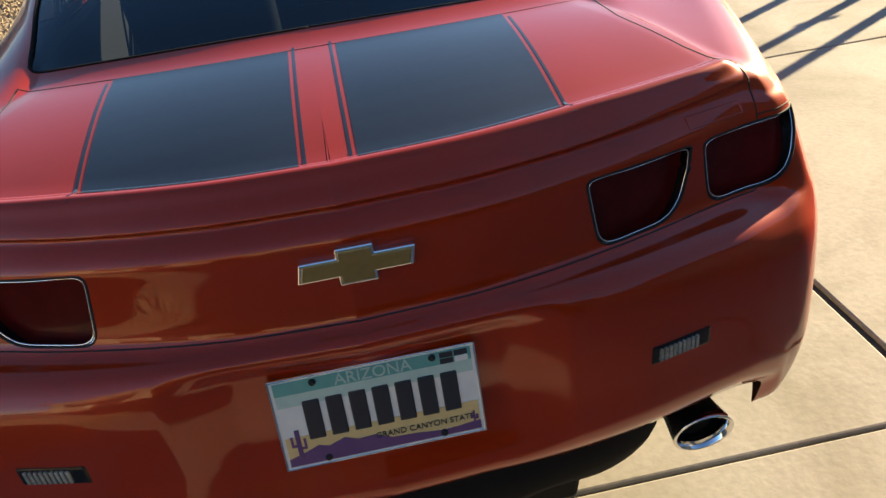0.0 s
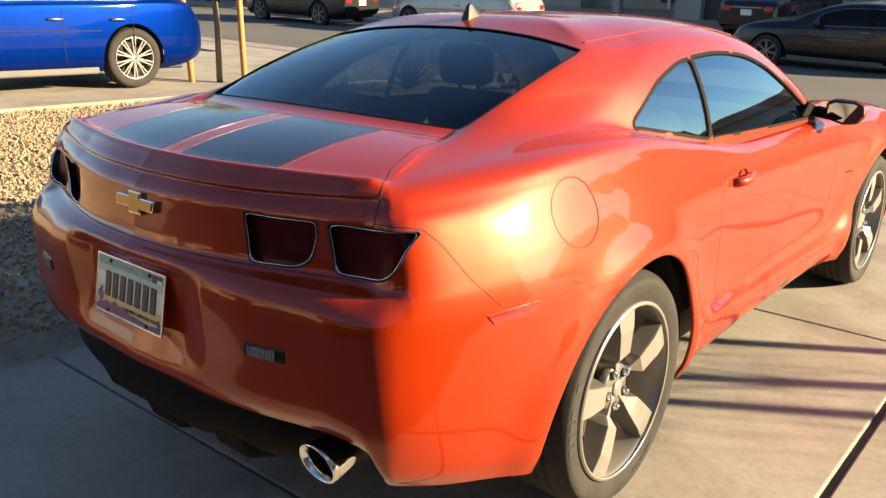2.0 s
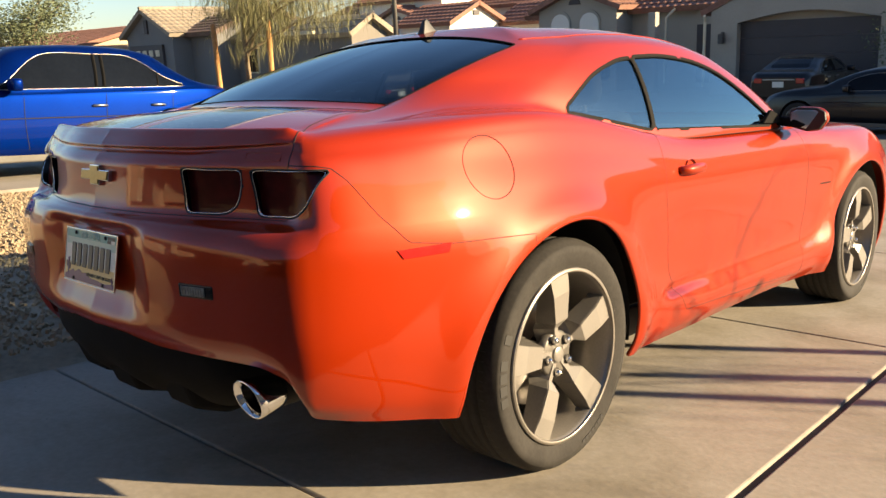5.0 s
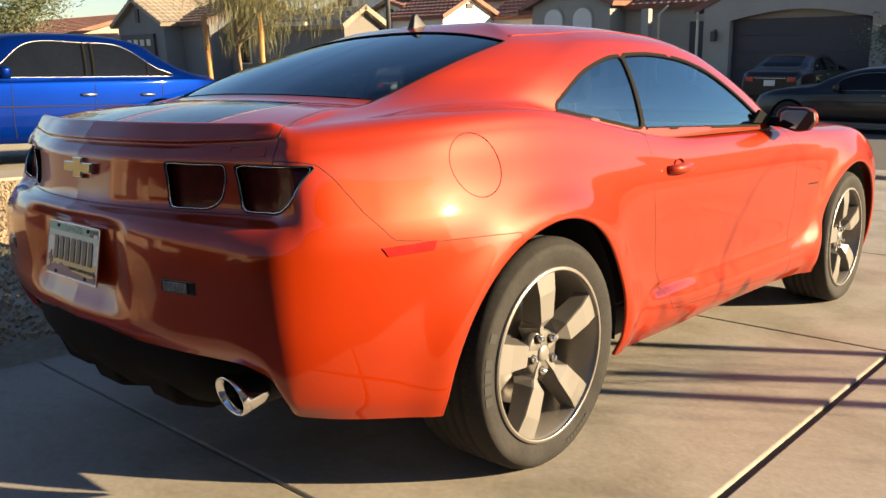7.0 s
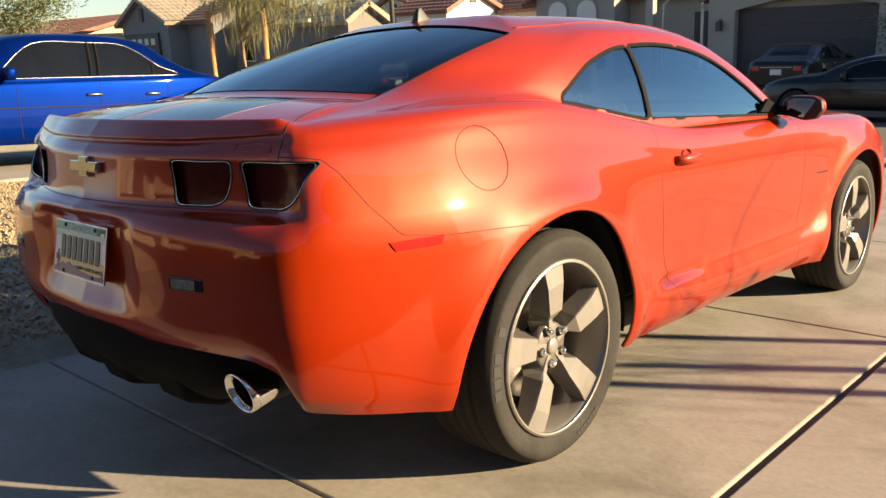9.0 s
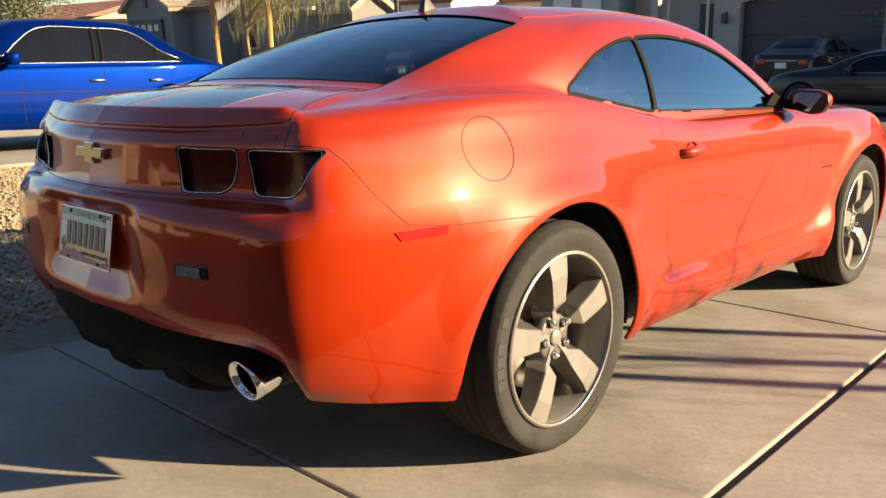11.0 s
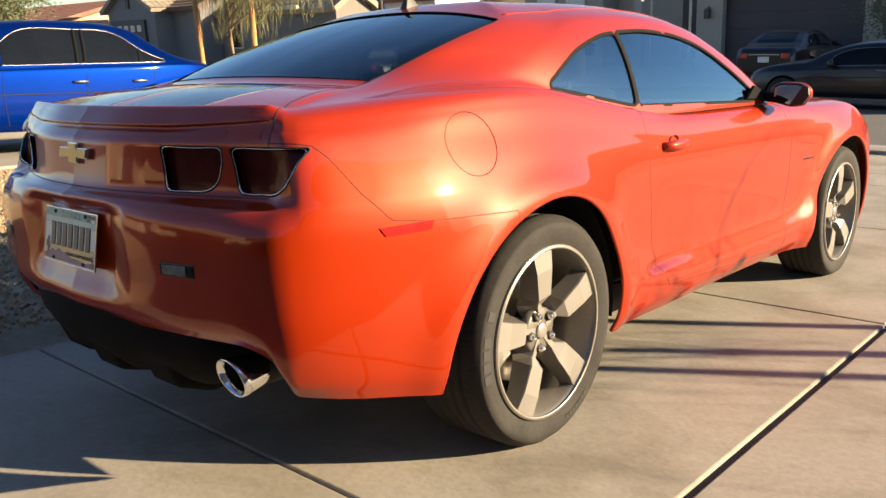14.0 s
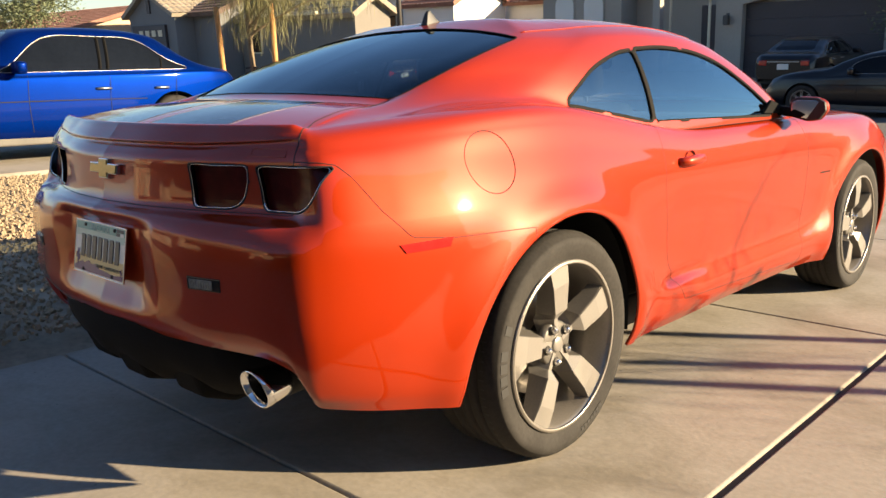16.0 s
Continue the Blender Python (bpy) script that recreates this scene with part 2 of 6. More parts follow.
def poly_sd(poly, r=0.0):
    """Signed distance to a polygon with corners rounded by r (negative inside)."""
    P = np.asarray(poly, float)
    if r:
        c = P.mean(0)
        n = len(P)
        Q = []
        area = sum(P[i][0] * P[(i + 1) % n][1] - P[(i + 1) % n][0] * P[i][1] for i in range(n))
        for i in range(n):
            a, b, d = P[i - 1], P[i], P[(i + 1) % n]
            e1, e2 = (b - a) / np.linalg.norm(b - a), (d - b) / np.linalg.norm(d - b)
            s = 1 if area > 0 else -1
            n1, n2 = s * np.array([-e1[1], e1[0]]), s * np.array([-e2[1], e2[0]])
            k = (n1 + n2) / max(1 + n1.dot(n2), 0.3)
            Q.append(b + k * r)
        P = np.array(Q)

    def f(a, b):
        p = np.stack([a, b], -1)
        d = np.full(p.shape[:-1], 1e9)
        inside = np.zeros(p.shape[:-1], bool)
        n = len(P)
        for i in range(n):
            A, B = P[i], P[(i + 1) % n]
            e = B - A
            w = p - A
            h = np.clip((w @ e) / (e @ e), 0, 1)
            d = np.minimum(d, np.linalg.norm(w - h[..., None] * e, axis=-1))
            c = ((A[1] <= p[..., 1]) & (B[1] > p[..., 1])) | ((B[1] <= p[..., 1]) & (A[1] > p[..., 1]))
            xi = A[0] + (p[..., 1] - A[1]) / (e[1] if abs(e[1]) > 1e-12 else 1e-12) * e[0]
            inside ^= c & (p[..., 0] < xi)
        return np.where(inside, -d, d) - r
    return f


class Shell:
    """A smooth sheet of quads that can be cut along curves and shared out to parts."""

    def __init__(self, V, N, U, quads):
        self.V, self.N, self.U = V, N, U
        self.faces = [tuple(q) for q in quads]
        self.label = ["" for _ in self.faces]

    @classmethod
    def grid(cls, G, U):
        n, m = G.shape[:2]
        du, dv = np.gradient(G, axis=1), np.gradient(G, axis=0)
        N = np.cross(du, dv)
        ln = np.linalg.norm(N, axis=-1, keepdims=True)
        N = N / np.maximum(ln, 1e-9)
        idx = np.arange(n * m).reshape(n, m)
        quads = np.stack([idx[:-1, :-1], idx[:-1, 1:], idx[1:, 1:], idx[1:, :-1]], -1).reshape(-1, 4)
        return cls(G.reshape(-1, 3).copy(), N.reshape(-1, 3), U.reshape(-1, 2).copy(), quads.tolist())

    def cut(self, fun, name, where=None, only=None):
        """Moves the vertices next to the curve fun = 0 onto it, and names the faces inside."""
        f = fun(self.V, self.U)
        if where is not None:
            f = np.where(where(self.V, self.U), f, 1.0)
        best = {}
        for fi, q in enumerate(self.faces):
            k = len(q)
            for i in range(k):
                a, b = q[i], q[(i + 1) % k]
                fa, fb = f[a], f[b]
                if fa * fb < 0 and max(abs(fa), abs(fb)) < 0.5:
                    t = fa / (fa - fb)
                    if t <= 0.5:
                        if t < best.get(a, (9,))[0]:
                            best[a] = (t, a, b)
                    elif 1 - t < best.get(b, (9,))[0]:
                        best[b] = (1 - t, b, a)
        V0, N0, U0 = self.V.copy(), self.N.copy(), self.U.copy()
        for v, (t, a, b) in best.items():
            self.V[v] = V0[a] * (1 - t) + V0[b] * t
            self.U[v] = U0[a] * (1 - t) + U0[b] * t
            nn = N0[a] * (1 - t) + N0[b] * t
            self.N[v] = nn / max(np.linalg.norm(nn), 1e-9)
            f[v] = 0.0
        faces, label = [], []
        for q, l in zip(self.faces, self.label):
            s = [0 if abs(f[v]) < 1e-9 else (1 if f[v] > 0 else -1) for v in q]
            if only is not None and l not in only:
                faces.append(q), label.append(l)
                continue
            if 1 in s and -1 in s and len(q) == 4:
                a = (0, 2) if s[0] == 0 and s[2] == 0 else (1, 3)
                if a == (0, 2):
                    parts = [(q[0], q[1], q[2]), (q[0], q[2], q[3])]
                else:
                    parts = [(q[0], q[1], q[3]), (q[1], q[2], q[3])]
            else:
                parts = [q]
            for p in parts:
                tot = sum(0 if abs(f[v]) < 1e-9 else f[v] for v in p)
                faces.append(p)
                label.append(name if tot < 0 else l)
        self.faces, self.label = faces, label

    def mesh(self, name, labels, mats, offset=0.0, mirror=False, both=False):
        """A mesh of the faces with these labels, with the sheet's own smooth normals."""
        fs = [q for q, l in zip(self.faces, self.label) if l in labels]
        used = sorted({v for q in fs for v in q})
        ix = {v: i for i, v in enumerate(used)}
        V = self.V[used] + self.N[used] * offset
        N = self.N[used]
        F = [tuple(ix[v] for v in q) for q in fs]
        flip = np.array([-1, 1, 1])
        if mirror:
            V, N, F = V * flip, N * flip, [tuple(reversed(q)) for q in F]
        if both:
            k = len(V)
            weld = {i: i for i in range(k) if abs(V[i][0]) < 1e-6}
            extra = {}
            V2, N2 = list(V), list(N)
            for i in range(k):
                if i in weld:
                    N2[i] = N2[i] * np.array([0, 1, 1])
                    extra[i] = i
                else:
                    extra[i] = len(V2)
                    V2.append(V[i] * flip), N2.append(N[i] * flip)
            F = F + [tuple(extra[i] for i in reversed(q)) for q in F]
            V, N = np.array(V2), np.array(N2)
        me = bpy.data.meshes.new(name)
        me.from_pydata([tuple(v) for v in V], [], F)
        for m in mats:
            me.materials.append(m)
        for p in me.polygons:
            p.use_smooth = True
        me.normals_split_custom_set_from_vertices([tuple(n) for n in N])
        return me

    def border(self, labels, other=None):
        """Chains of vertices along the border of the faces with these labels; other: only against those labels."""
        side = {}
        for q, l in zip(self.faces, self.label):
            for i in range(len(q)):
                a, b = q[i], q[(i + 1) % len(q)]
                side.setdefault((min(a, b), max(a, b)), []).append((l in labels, l, (a, b)))
        nxt = {}
        for e, s in side.items():
            if len(s) == 2 and s[0][0] != s[1][0]:
                ins, out = (s[0], s[1]) if s[0][0] else (s[1], s[0])
                if other is None or out[1] in other:
                    nxt.setdefault(ins[2][0], []).append(ins[2][1])
            elif len(s) == 1 and s[0][0] and other is None and abs(self.V[e[0]][0]) + abs(self.V[e[1]][0]) > 1e-5:
                nxt.setdefault(s[0][2][0], []).append(s[0][2][1])
        chains = []
        heads = set(nxt)
        tails = {b for v in nxt.values() for b in v}
        starts = list(heads - tails)
        while nxt:
            s = starts.pop() if starts else next(iter(nxt))
            if s not in nxt:
                continue
            c = [s]
            while c[-1] in nxt:
                b = nxt[c[-1]].pop()
                if not nxt[c[-1]]:
                    del nxt[c[-1]]
                c.append(b)
                if b == s:
                    break
            chains.append(c)
        return chains

    def seam(self, bm, labels, other=None, radius=0.0016, lift=-0.0006, mirror=False):
        for c in self.border(labels, other):
            if len(c) < 3:
                continue
            closed = c[0] == c[-1]
            ids = c[:-1] if closed else c
            pts = [self.V[v] + self.N[v] * lift for v in ids]
            if mirror:
                pts = [p * np.array([-1, 1, 1]) for p in pts]
            tube_into(bm, pts, radius, 5, closed)
        return bm


# ---------------------------------------------------------------- the orange coupe: one sheet from sill to roof
OUT = [(0, -1.03), (.2, -1.015), (.4, -.968), (.58, -.898), (.70, -.842), (.748, -.800), (.806, -.705), (.864, -.565), (.903, -.42), (.924, -.23), (.930, 0),
       (.908, .4), (.878, .85), (.866, 1.4), (.872, 2.1), (.9, 2.6), (.906, 2.9), (.888, 3.25), (.83, 3.52), (.67, 3.70), (.4, 3.79), (0, 3.82)]
BASE = [(0, -.455, 1.127), (.16, -.452, 1.126), (.31, -.435, 1.122), (.44, -.41, 1.117), (.50, -.39, 1.113), (.545, -.36, 1.11), (.575, -.30, 1.108),
        (.60, -.22, 1.108), (.625, -.12, 1.11), (.655, .02, 1.112), (.682, .17, 1.105), (.73, .42, 1.055), (.782, .80, .985), (.796, 1.4, .98),
        (.78, 1.9, .985), (.72, 2.12, 1.0), (.64, 2.24, 1.015), (.52, 2.32, 1.02), (.40, 2.36, 1.025), (.28, 2.39, 1.028), (.14, 2.41, 1.03), (0, 2.42, 1.03)]
TOP = [(0, .31, 1.380), (.17, .308, 1.376), (.33, .30, 1.363), (.45, .29, 1.345), (.505, .283, 1.334), (.535, .29, 1.326), (.548, .33, 1.325), (.556, .38, 1.326),
       (.564, .44, 1.328), (.575, .52, 1.331), (.585, .62, 1.341), (.597, .78, 1.349), (.605, 1.0, 1.354), (.60, 1.25, 1.347), (.585, 1.48, 1.321),
       (.555, 1.58, 1.308), (.50, 1.62, 1.323), (.42, 1.645, 1.343), (.33, 1.665, 1.358), (.22, 1.68, 1.368), (.11, 1.685, 1.373), (0, 1.69, 1.375)]
# height and inset of eleven lines round the body, at six stations (row of OUT)
REAR = [(.515, .035), (.56, .006), (.64, .016), (.775, .006), (.838, .012), (.870, .047), (.985, .062), (1.020, .087), (1.032, .081), (1.056, .107), (1.062, .162)]
REAR_MID = [(.515, .005), (.56, -.024), (.64, -.026), (.770, -.030), (.836, -.008), (.870, .047), (.985, .059), (1.020, .084), (1.032, .078), (1.056, .102), (1.063, .156)]
REAR_END = [(.508, -.022), (.56, -.055), (.64, -.060), (.765, -.060), (.832, -.030), (.868, .034), (.985, .038), (1.032, .060), (1.042, .056), (1.060, .071), (1.065, .122)]
NOTCH = [(.478, -.024), (.53, -.060), (.64, -.067), (.765, -.067), (.830, -.034), (.868, .022), (.985, .028), (1.036, .052), (1.049, .055), (1.060, .070), (1.067, .116)]
TIP = [(.376, .014), (.43, -.032), (.55, -.070), (.760, -.072), (.828, -.044), (.868, -.006), (.985, .014), (1.018, .033), (1.046, .050), (1.061, .070), (1.069, .118)]
CORNER = [(.36, .026), (.42, -.020), (.55, -.056), (.755, -.059), (.826, -.056), (.868, -.048), (.985, -.004), (1.022, .024), (1.050, .054), (1.064, .10), (1.072, .16)]
QUARTER = [(.326, .033), (.40, .001), (.54, -.019), (.72, -.021), (.81, -.013), (.885, .008), (.985, .046), (1.030, .068), (1.064, .092), (1.080, .130), (1.087, .18)]
HAUNCH = [(.282, .04), (.36, .02), (.52, .004), (.70, .0), (.80, .002), (.90, .028), (.985, .059), (1.05, .080), (1.094, .104), (1.108, .155), (1.112, .225)]
DOOR = [(.235, .06), (.29, .02), (.36, .010), (.45, .038), (.62, .028), (.80, .016), (.88, .026), (.935, .044), (.962, .062), (.974, .080), (.979, .096)]
FENDER = [(.22, .04), (.34, .02), (.5, .005), (.66, 0), (.76, .0), (.84, .012), (.90, .035), (.945, .07), (.965, .12), (.975, .18), (.98, .25)]
NOSE = [(.22, .06), (.28, .02), (.4, 0), (.5, 0), (.58, .005), (.64, .015), (.69, .03), (.72, .06), (.735, .1), (.745, .15), (.755, .2)]
STATIONS = [(0, REAR), (.8, REAR), (2, REAR_MID), (3.3, REAR_END), (3.95, NOTCH), (4.25, TIP), (5.3, CORNER), (6.8, QUARTER), (9.2, HAUNCH), (10.3, HAUNCH), (12.2, DOOR), (14.2, DOOR), (15.4, FENDER), (16.6, FENDER), (19, NOSE), (21, NOSE)]


# plan line and profiles along the body, each eased over a stretch of its length
C_ROW = np.linspace(0, 21, 841)
O_ROW = np.array([hermite(OUT, c) for c in C_ROW])
S_ROW = np.concatenate([[0], np.cumsum(np.linalg.norm(np.diff(O_ROW, axis=0), axis=1))])
P_ROW = np.array([[[np.interp(c, [a for a, _ in STATIONS], [P[r][k] for _, P in STATIONS]) for k in (0, 1)] for r in range(11)] for c in C_ROW])


def eased(rows, s, reach):
    w = np.exp(-.5 * ((S_ROW - s) / reach) ** 2) * np.gradient(S_ROW)
    return np.tensordot(w / w.sum(), rows, 1)


def plan_at(c):
    s = np.interp(c, C_ROW, S_ROW)
    k = min(1, max(0, (c - 4.2) / .8)) * min(1, max(0, (12.5 - c) / 1.5))
    return hermite(OUT, c) * (1 - k) + eased(O_ROW, s, .022 + .025 * min(1, max(0, (c - 5.5) / 1.5))) * k


def profile_at(c):
    s = np.interp(c, C_ROW, S_ROW)
    far = min(1, max(0, (c - 5.0) / 1.4))
    P = eased(P_ROW, s, .022 + .083 * far)
    P[:2] = eased(P_ROW[:, :2], s, .012 + .06 * far)
    return P


def coupe_shell():
    cols = []
    for i in range(len(OUT) - 1):
        d = math.dist(OUT[i], OUT[i + 1])
        n = max(2, round(d / (0.0085 if i < 6 else 0.013 if i < 15 else 0.021)))
        cols += [i + k / n for k in range(n)]
    cols.append(len(OUT) - 1.0)
    rows = sorted({round(k / 5, 3) for k in range(51)} | {round(2 + k / 10, 3) for k in range(16)} | {round(4.4 + k / 20, 3) for k in range(57)} | {round(7.0 + k / 10, 3) for k in range(31)})
    R0, SIDE = len(rows), 26
    G = np.zeros((R0 + 14 + SIDE + 10, len(cols), 3))
    U = np.zeros(G.shape[:2] + (2,))
    for j, c in enumerate(cols):
        o = plan_at(c)
        e = plan_at(min(c + .02, len(OUT) - 1)) - plan_at(max(c - .02, 0))
        e = e / np.linalg.norm(e)
        nrm = np.array([e[1], -e[0]])
        if j == 0:
            nrm = np.array([0, -1.])
        if j == len(cols) - 1:
            nrm = np.array([0, 1.])
        ew = hermite(OUT, min(c + 1.3, len(OUT) - 1)) - hermite(OUT, max(c - 1.3, 0))
        ew = ew / np.linalg.norm(ew)
        wide = np.array([ew[1], -ew[0]]) if 2 < c < 8 else nrm
        fade = min(1, max(0, (c - 2) / 1.0)) * min(1, max(0, (8 - c) / 1.5))
        wide = nrm * (1 - fade) + wide * fade
        P = profile_at(c)
        base, top = hermite(BASE, c), hermite(TOP, c)
        if j in (0, len(cols) - 1):
            base[0] = top[0] = o[0] = 0
        k = 0
        for r in rows:
            z, inset = hermite(P, r)
            # shallow recess round the plate
            ramp = lambda a: min(1.0, max(0.0, a))
            lip = math.exp(-((r - 9.42) / .42) ** 2) * ramp((.712 - o[0]) / .04) * (1 if c < 6 else 0)
            z, inset = z + .016 * lip, inset - .007 * lip
            # fold across the trunk lid
            inset -= .0035 * math.exp(-((r - 6) / (.22 if r < 6 else .3)) ** 2) * ramp((.66 - o[0]) / .06) * (1 if c < 6 else 0)
            inset += .027 * ramp((.30 - o[0]) / .09) * ramp((z - .555) / .13) * ramp((.835 - z) / .03)
            # flared arch edges
            for wy in (0.0, 2.852):
                if abs(o[1] - wy) < .8 and o[0] > .6:
                    far = (math.hypot((o[1] - wy) / .462, (z - .36) / .435) - 1) * .44
                    inset -= .021 * math.exp(-(far / .07) ** 2)
            # pressed scoop at the foot of the door
            inset += .024 * math.exp(-((z - .432) / .020) ** 2) * ramp((1.13 - o[1]) / .36) * ramp((o[1] - .64) / .10) * (1 if 8 < c < 14 else 0)
            p = o - nrm * min(inset, .05) - wide * max(0.0, inset - .05)
            G[k, j], U[k, j] = (p[0], p[1], z), (c, r)
            k += 1
        last = G[k - 1, j].copy()
        for r in range(1, 15):
            t = r / 14
            p = last * (1 - t) + base * t
            p[2] += 0.012 * 4 * t * (1 - t) * (1 - .6 * min(1, max(0, (c - 3.6) / 2.6)))
            G[k, j], U[k, j] = p, (c, 10 + t)
            k += 1
        for r in range(1, SIDE + 1):
            t = r / SIDE
            p = base * (1 - t) + top * t
            out = np.array([nrm[0], nrm[1], 0.6])
            p = p + out * 0.022 * 4 * t * (1 - t)
            G[k, j], U[k, j] = p, (c, 11 + t)
            k += 1
        yc = min(max(top[1], .62), 1.4)
        spine = np.array([0, yc, 1.421 - 0.10 * (yc - .95) ** 2])
        for r in range(1, 11):
            t = r / 10
            p = top * (1 - t) + spine * t
            p[2] = top[2] + (spine[2] - top[2]) * (1 - (1 - t) ** 3.4)
            G[k, j], U[k, j] = p, (c, 12 + t)
            k += 1
    # soften the fold from glass to roof and from shoulder to glass
    for _ in range(2):
        H = G.copy()
        for k in (R0, R0 + 12, R0 + 13, R0 + 14, R0 + SIDE + 12, R0 + SIDE + 13, R0 + SIDE + 14, R0 + SIDE + 15):
            H[k] = 0.25 * G[k - 1] + 0.5 * G[k] + 0.25 * G[k + 1]
        G = H
    # the pillar flows out over the haunch in one wide curve
    NB = 9
    for j, c in enumerate(cols):
        w = min(1, max(0, (c - 4.6) / 1.9)) * min(1, max(0, (10.6 - c) / 1.8))
        w = w * w * (3 - 2 * w)
        if w > 0:
            k0, k1 = R0 - 3, R0 + 13 + NB
            A, M, B = G[k0, j].copy(), G[R0 + 13, j].copy(), G[k1, j].copy()
            for k in range(k0, k1 + 1):
                q = .5 * (k - k0) / (R0 + 13 - k0) if k <= R0 + 13 else .5 + .5 * (k - R0 - 13) / (k1 - R0 - 13)
                G[k, j] = (1 - w) * G[k, j] + w * ((1 - q) ** 2 * A + 2 * q * (1 - q) * M + q * q * B)
    for _ in range(4):
        H = G.copy()
        for k in range(R0 - 5, R0 + 16 + NB):
            wk = np.clip((np.array(cols) - 4.4) / 1.2, 0, 1) * np.clip((10.6 - np.array(cols)) / 1.8, 0, 1)
            H[k] += (0.25 * G[k - 1] - 0.5 * G[k] + 0.25 * G[k + 1]) * wk[:, None]
        G = H
    # even out the shoulder beside the lid and the rear glass
    cc, kk = np.array(cols), np.arange(len(G))
    wide = np.clip((cc - 4.3) / .7, 0, 1) * np.clip((9.8 - cc) / 1.5, 0, 1)
    tall = np.clip((kk - (R0 - 7)) / 6, 0, 1) * np.clip((R0 + 22 - kk) / 6, 0, 1)
    W = (tall[:, None] * wide[None, :])[1:-1, 1:-1, None] * .22
    for _ in range(60):
        H = G.copy()
        H[1:-1, 1:-1] += W * (G[2:, 1:-1] + G[:-2, 1:-1] + G[1:-1, 2:] + G[1:-1, :-2] - 4 * G[1:-1, 1:-1])
        G = H
    return Shell.grid(G, U)


WHEEL_R, REAR_AXLE, FRONT_AXLE = 0.361, 0.0, 2.852
shell = coupe_shell()
side = lambda V, U: (V[:, 0] > 0.55) & (U[:, 1] < 10)
shell.cut(lambda V, U: (np.hypot(V[:, 1] / np.where(V[:, 1] > 0, .434, .462), (V[:, 2] - .36) / .435) - 1) * .44, "hole", side)
shell.cut(lambda V, U: (np.hypot((V[:, 1] - FRONT_AXLE) / .44, (V[:, 2] - .36) / .425) - 1) * .43, "hole", side)


def rounded(corners, n=5):
    """An outline whose corners (x, z, cut) are turned along small curves."""
    out = []
    m = len(corners)
    for i in range(m):
        p = np.array(corners[i][:2])
        a, b = np.array(corners[i - 1][:2]) - p, np.array(corners[(i + 1) % m][:2]) - p
        a, b = p + a / np.linalg.norm(a) * corners[i][2], p + b / np.linalg.norm(b) * corners[i][2]
        for k in range(n + 1):
            t = k / n
            out.append(tuple((1 - t) ** 2 * a + 2 * t * (1 - t) * p + t * t * b))
    return out


LAMP_IN = rounded([(.362, .981, .012), (.554, .981, .010), (.533, .868, .050), (.379, .867, .022)])
LAMP_OUT = rounded([(.572, .981, .012), (.768, .983, .010), (.738, .868, .055), (.589, .867, .022)])
back = lambda V, U: (V[:, 1] < -.6) & (U[:, 1] < 7.5) & (U[:, 1] > 4)
for poly, nm in ((LAMP_IN, "lamp_in"), (LAMP_OUT, "lamp_out")):
    f = poly_sd(poly)
    shell.cut(lambda V, U: f(V[:, 0], V[:, 2]), nm, back)
def arc(pts, n=6):
    """Points along a smooth curve through a few."""
    return [tuple(hermite(pts, i / n)) for i in range(n * (len(pts) - 1) + 1)]


QWIN = poly_sd([(.285, 1.100), (.70, 1.027), (.742, 1.023), (.765, 1.278)] + arc([(.765, 1.278), (.66, 1.264), (.50, 1.218), (.39, 1.164), (.285, 1.100)])[1:-1], 0.012)
DWIN = poly_sd([(.762, 1.022), (1.84, 1.003), (1.80, 1.05)] + arc([(1.80, 1.05), (1.62, 1.150), (1.45, 1.230), (1.25, 1.275), (1.0, 1.291), (.785, 1.282)])[1:], 0.012)
house = lambda V, U: (V[:, 0] > 0.3) & (U[:, 1] > 10.5) & (U[:, 1] < 12.2) & (U[:, 0] > 7) & (U[:, 0] < 16.5)
shell.cut(lambda V, U: np.minimum(QWIN(V[:, 1], V[:, 2]), DWIN(V[:, 1], V[:, 2])) - .009, "surround", house)
shell.cut(lambda V, U: QWIN(V[:, 1], V[:, 2]), "quarter_glass", house)
shell.cut(lambda V, U: DWIN(V[:, 1], V[:, 2]), "door_glass", house)
PANE = poly_sd([(-4.6, 11.06), (4.6, 11.06), (4.8, 11.93), (-4.8, 11.93)], 0.08)
shell.cut(lambda V, U: PANE(U[:, 0], U[:, 1]), "backlight", lambda V, U: U[:, 0] < 7)
PANE2 = poly_sd([(16.0, 11.06), (26, 11.06), (26, 11.94), (15.9, 11.94)], 0.08)
shell.cut(lambda V, U: PANE2(U[:, 0], U[:, 1]), "windscreen", lambda V, U: U[:, 0] > 14)
# panels
DOORP = poly_sd([(.68, 1.02), (.672, .80), (.710, .60), (.738, .49), (.825, .39), (.86, .34), (2.08, .28), (2.13, .60), (2.10, .86), (2.03, 1.02), (1.9, 1.012)], 0.02)
shell.cut(lambda V, U: DOORP(V[:, 1], V[:, 2]), "door", lambda V, U: (V[:, 0] > .5) & (U[:, 1] < 11.0), ("",))
shell.cut(lambda V, U: np.hypot((V[:, 1] + .312) / 1.10, V[:, 2] - .962) - .083, "fuel_door", lambda V, U: (V[:, 0] > .6) & (U[:, 1] < 9), ("",))
TRUNK = poly_sd([(-.54, -.36), (.54, -.36), (.552, -.55), (.61, -.70), (.672, -.795), (.68, -.83), (.68, -1.2), (-.7, -1.2)], 0.02)
shell.cut(lambda V, U: np.maximum(TRUNK(V[:, 0], V[:, 1]), .862 - V[:, 2]), "trunk_lid", lambda V, U: (V[:, 1] < -.2) & (U[:, 1] < 11.0), ("",))
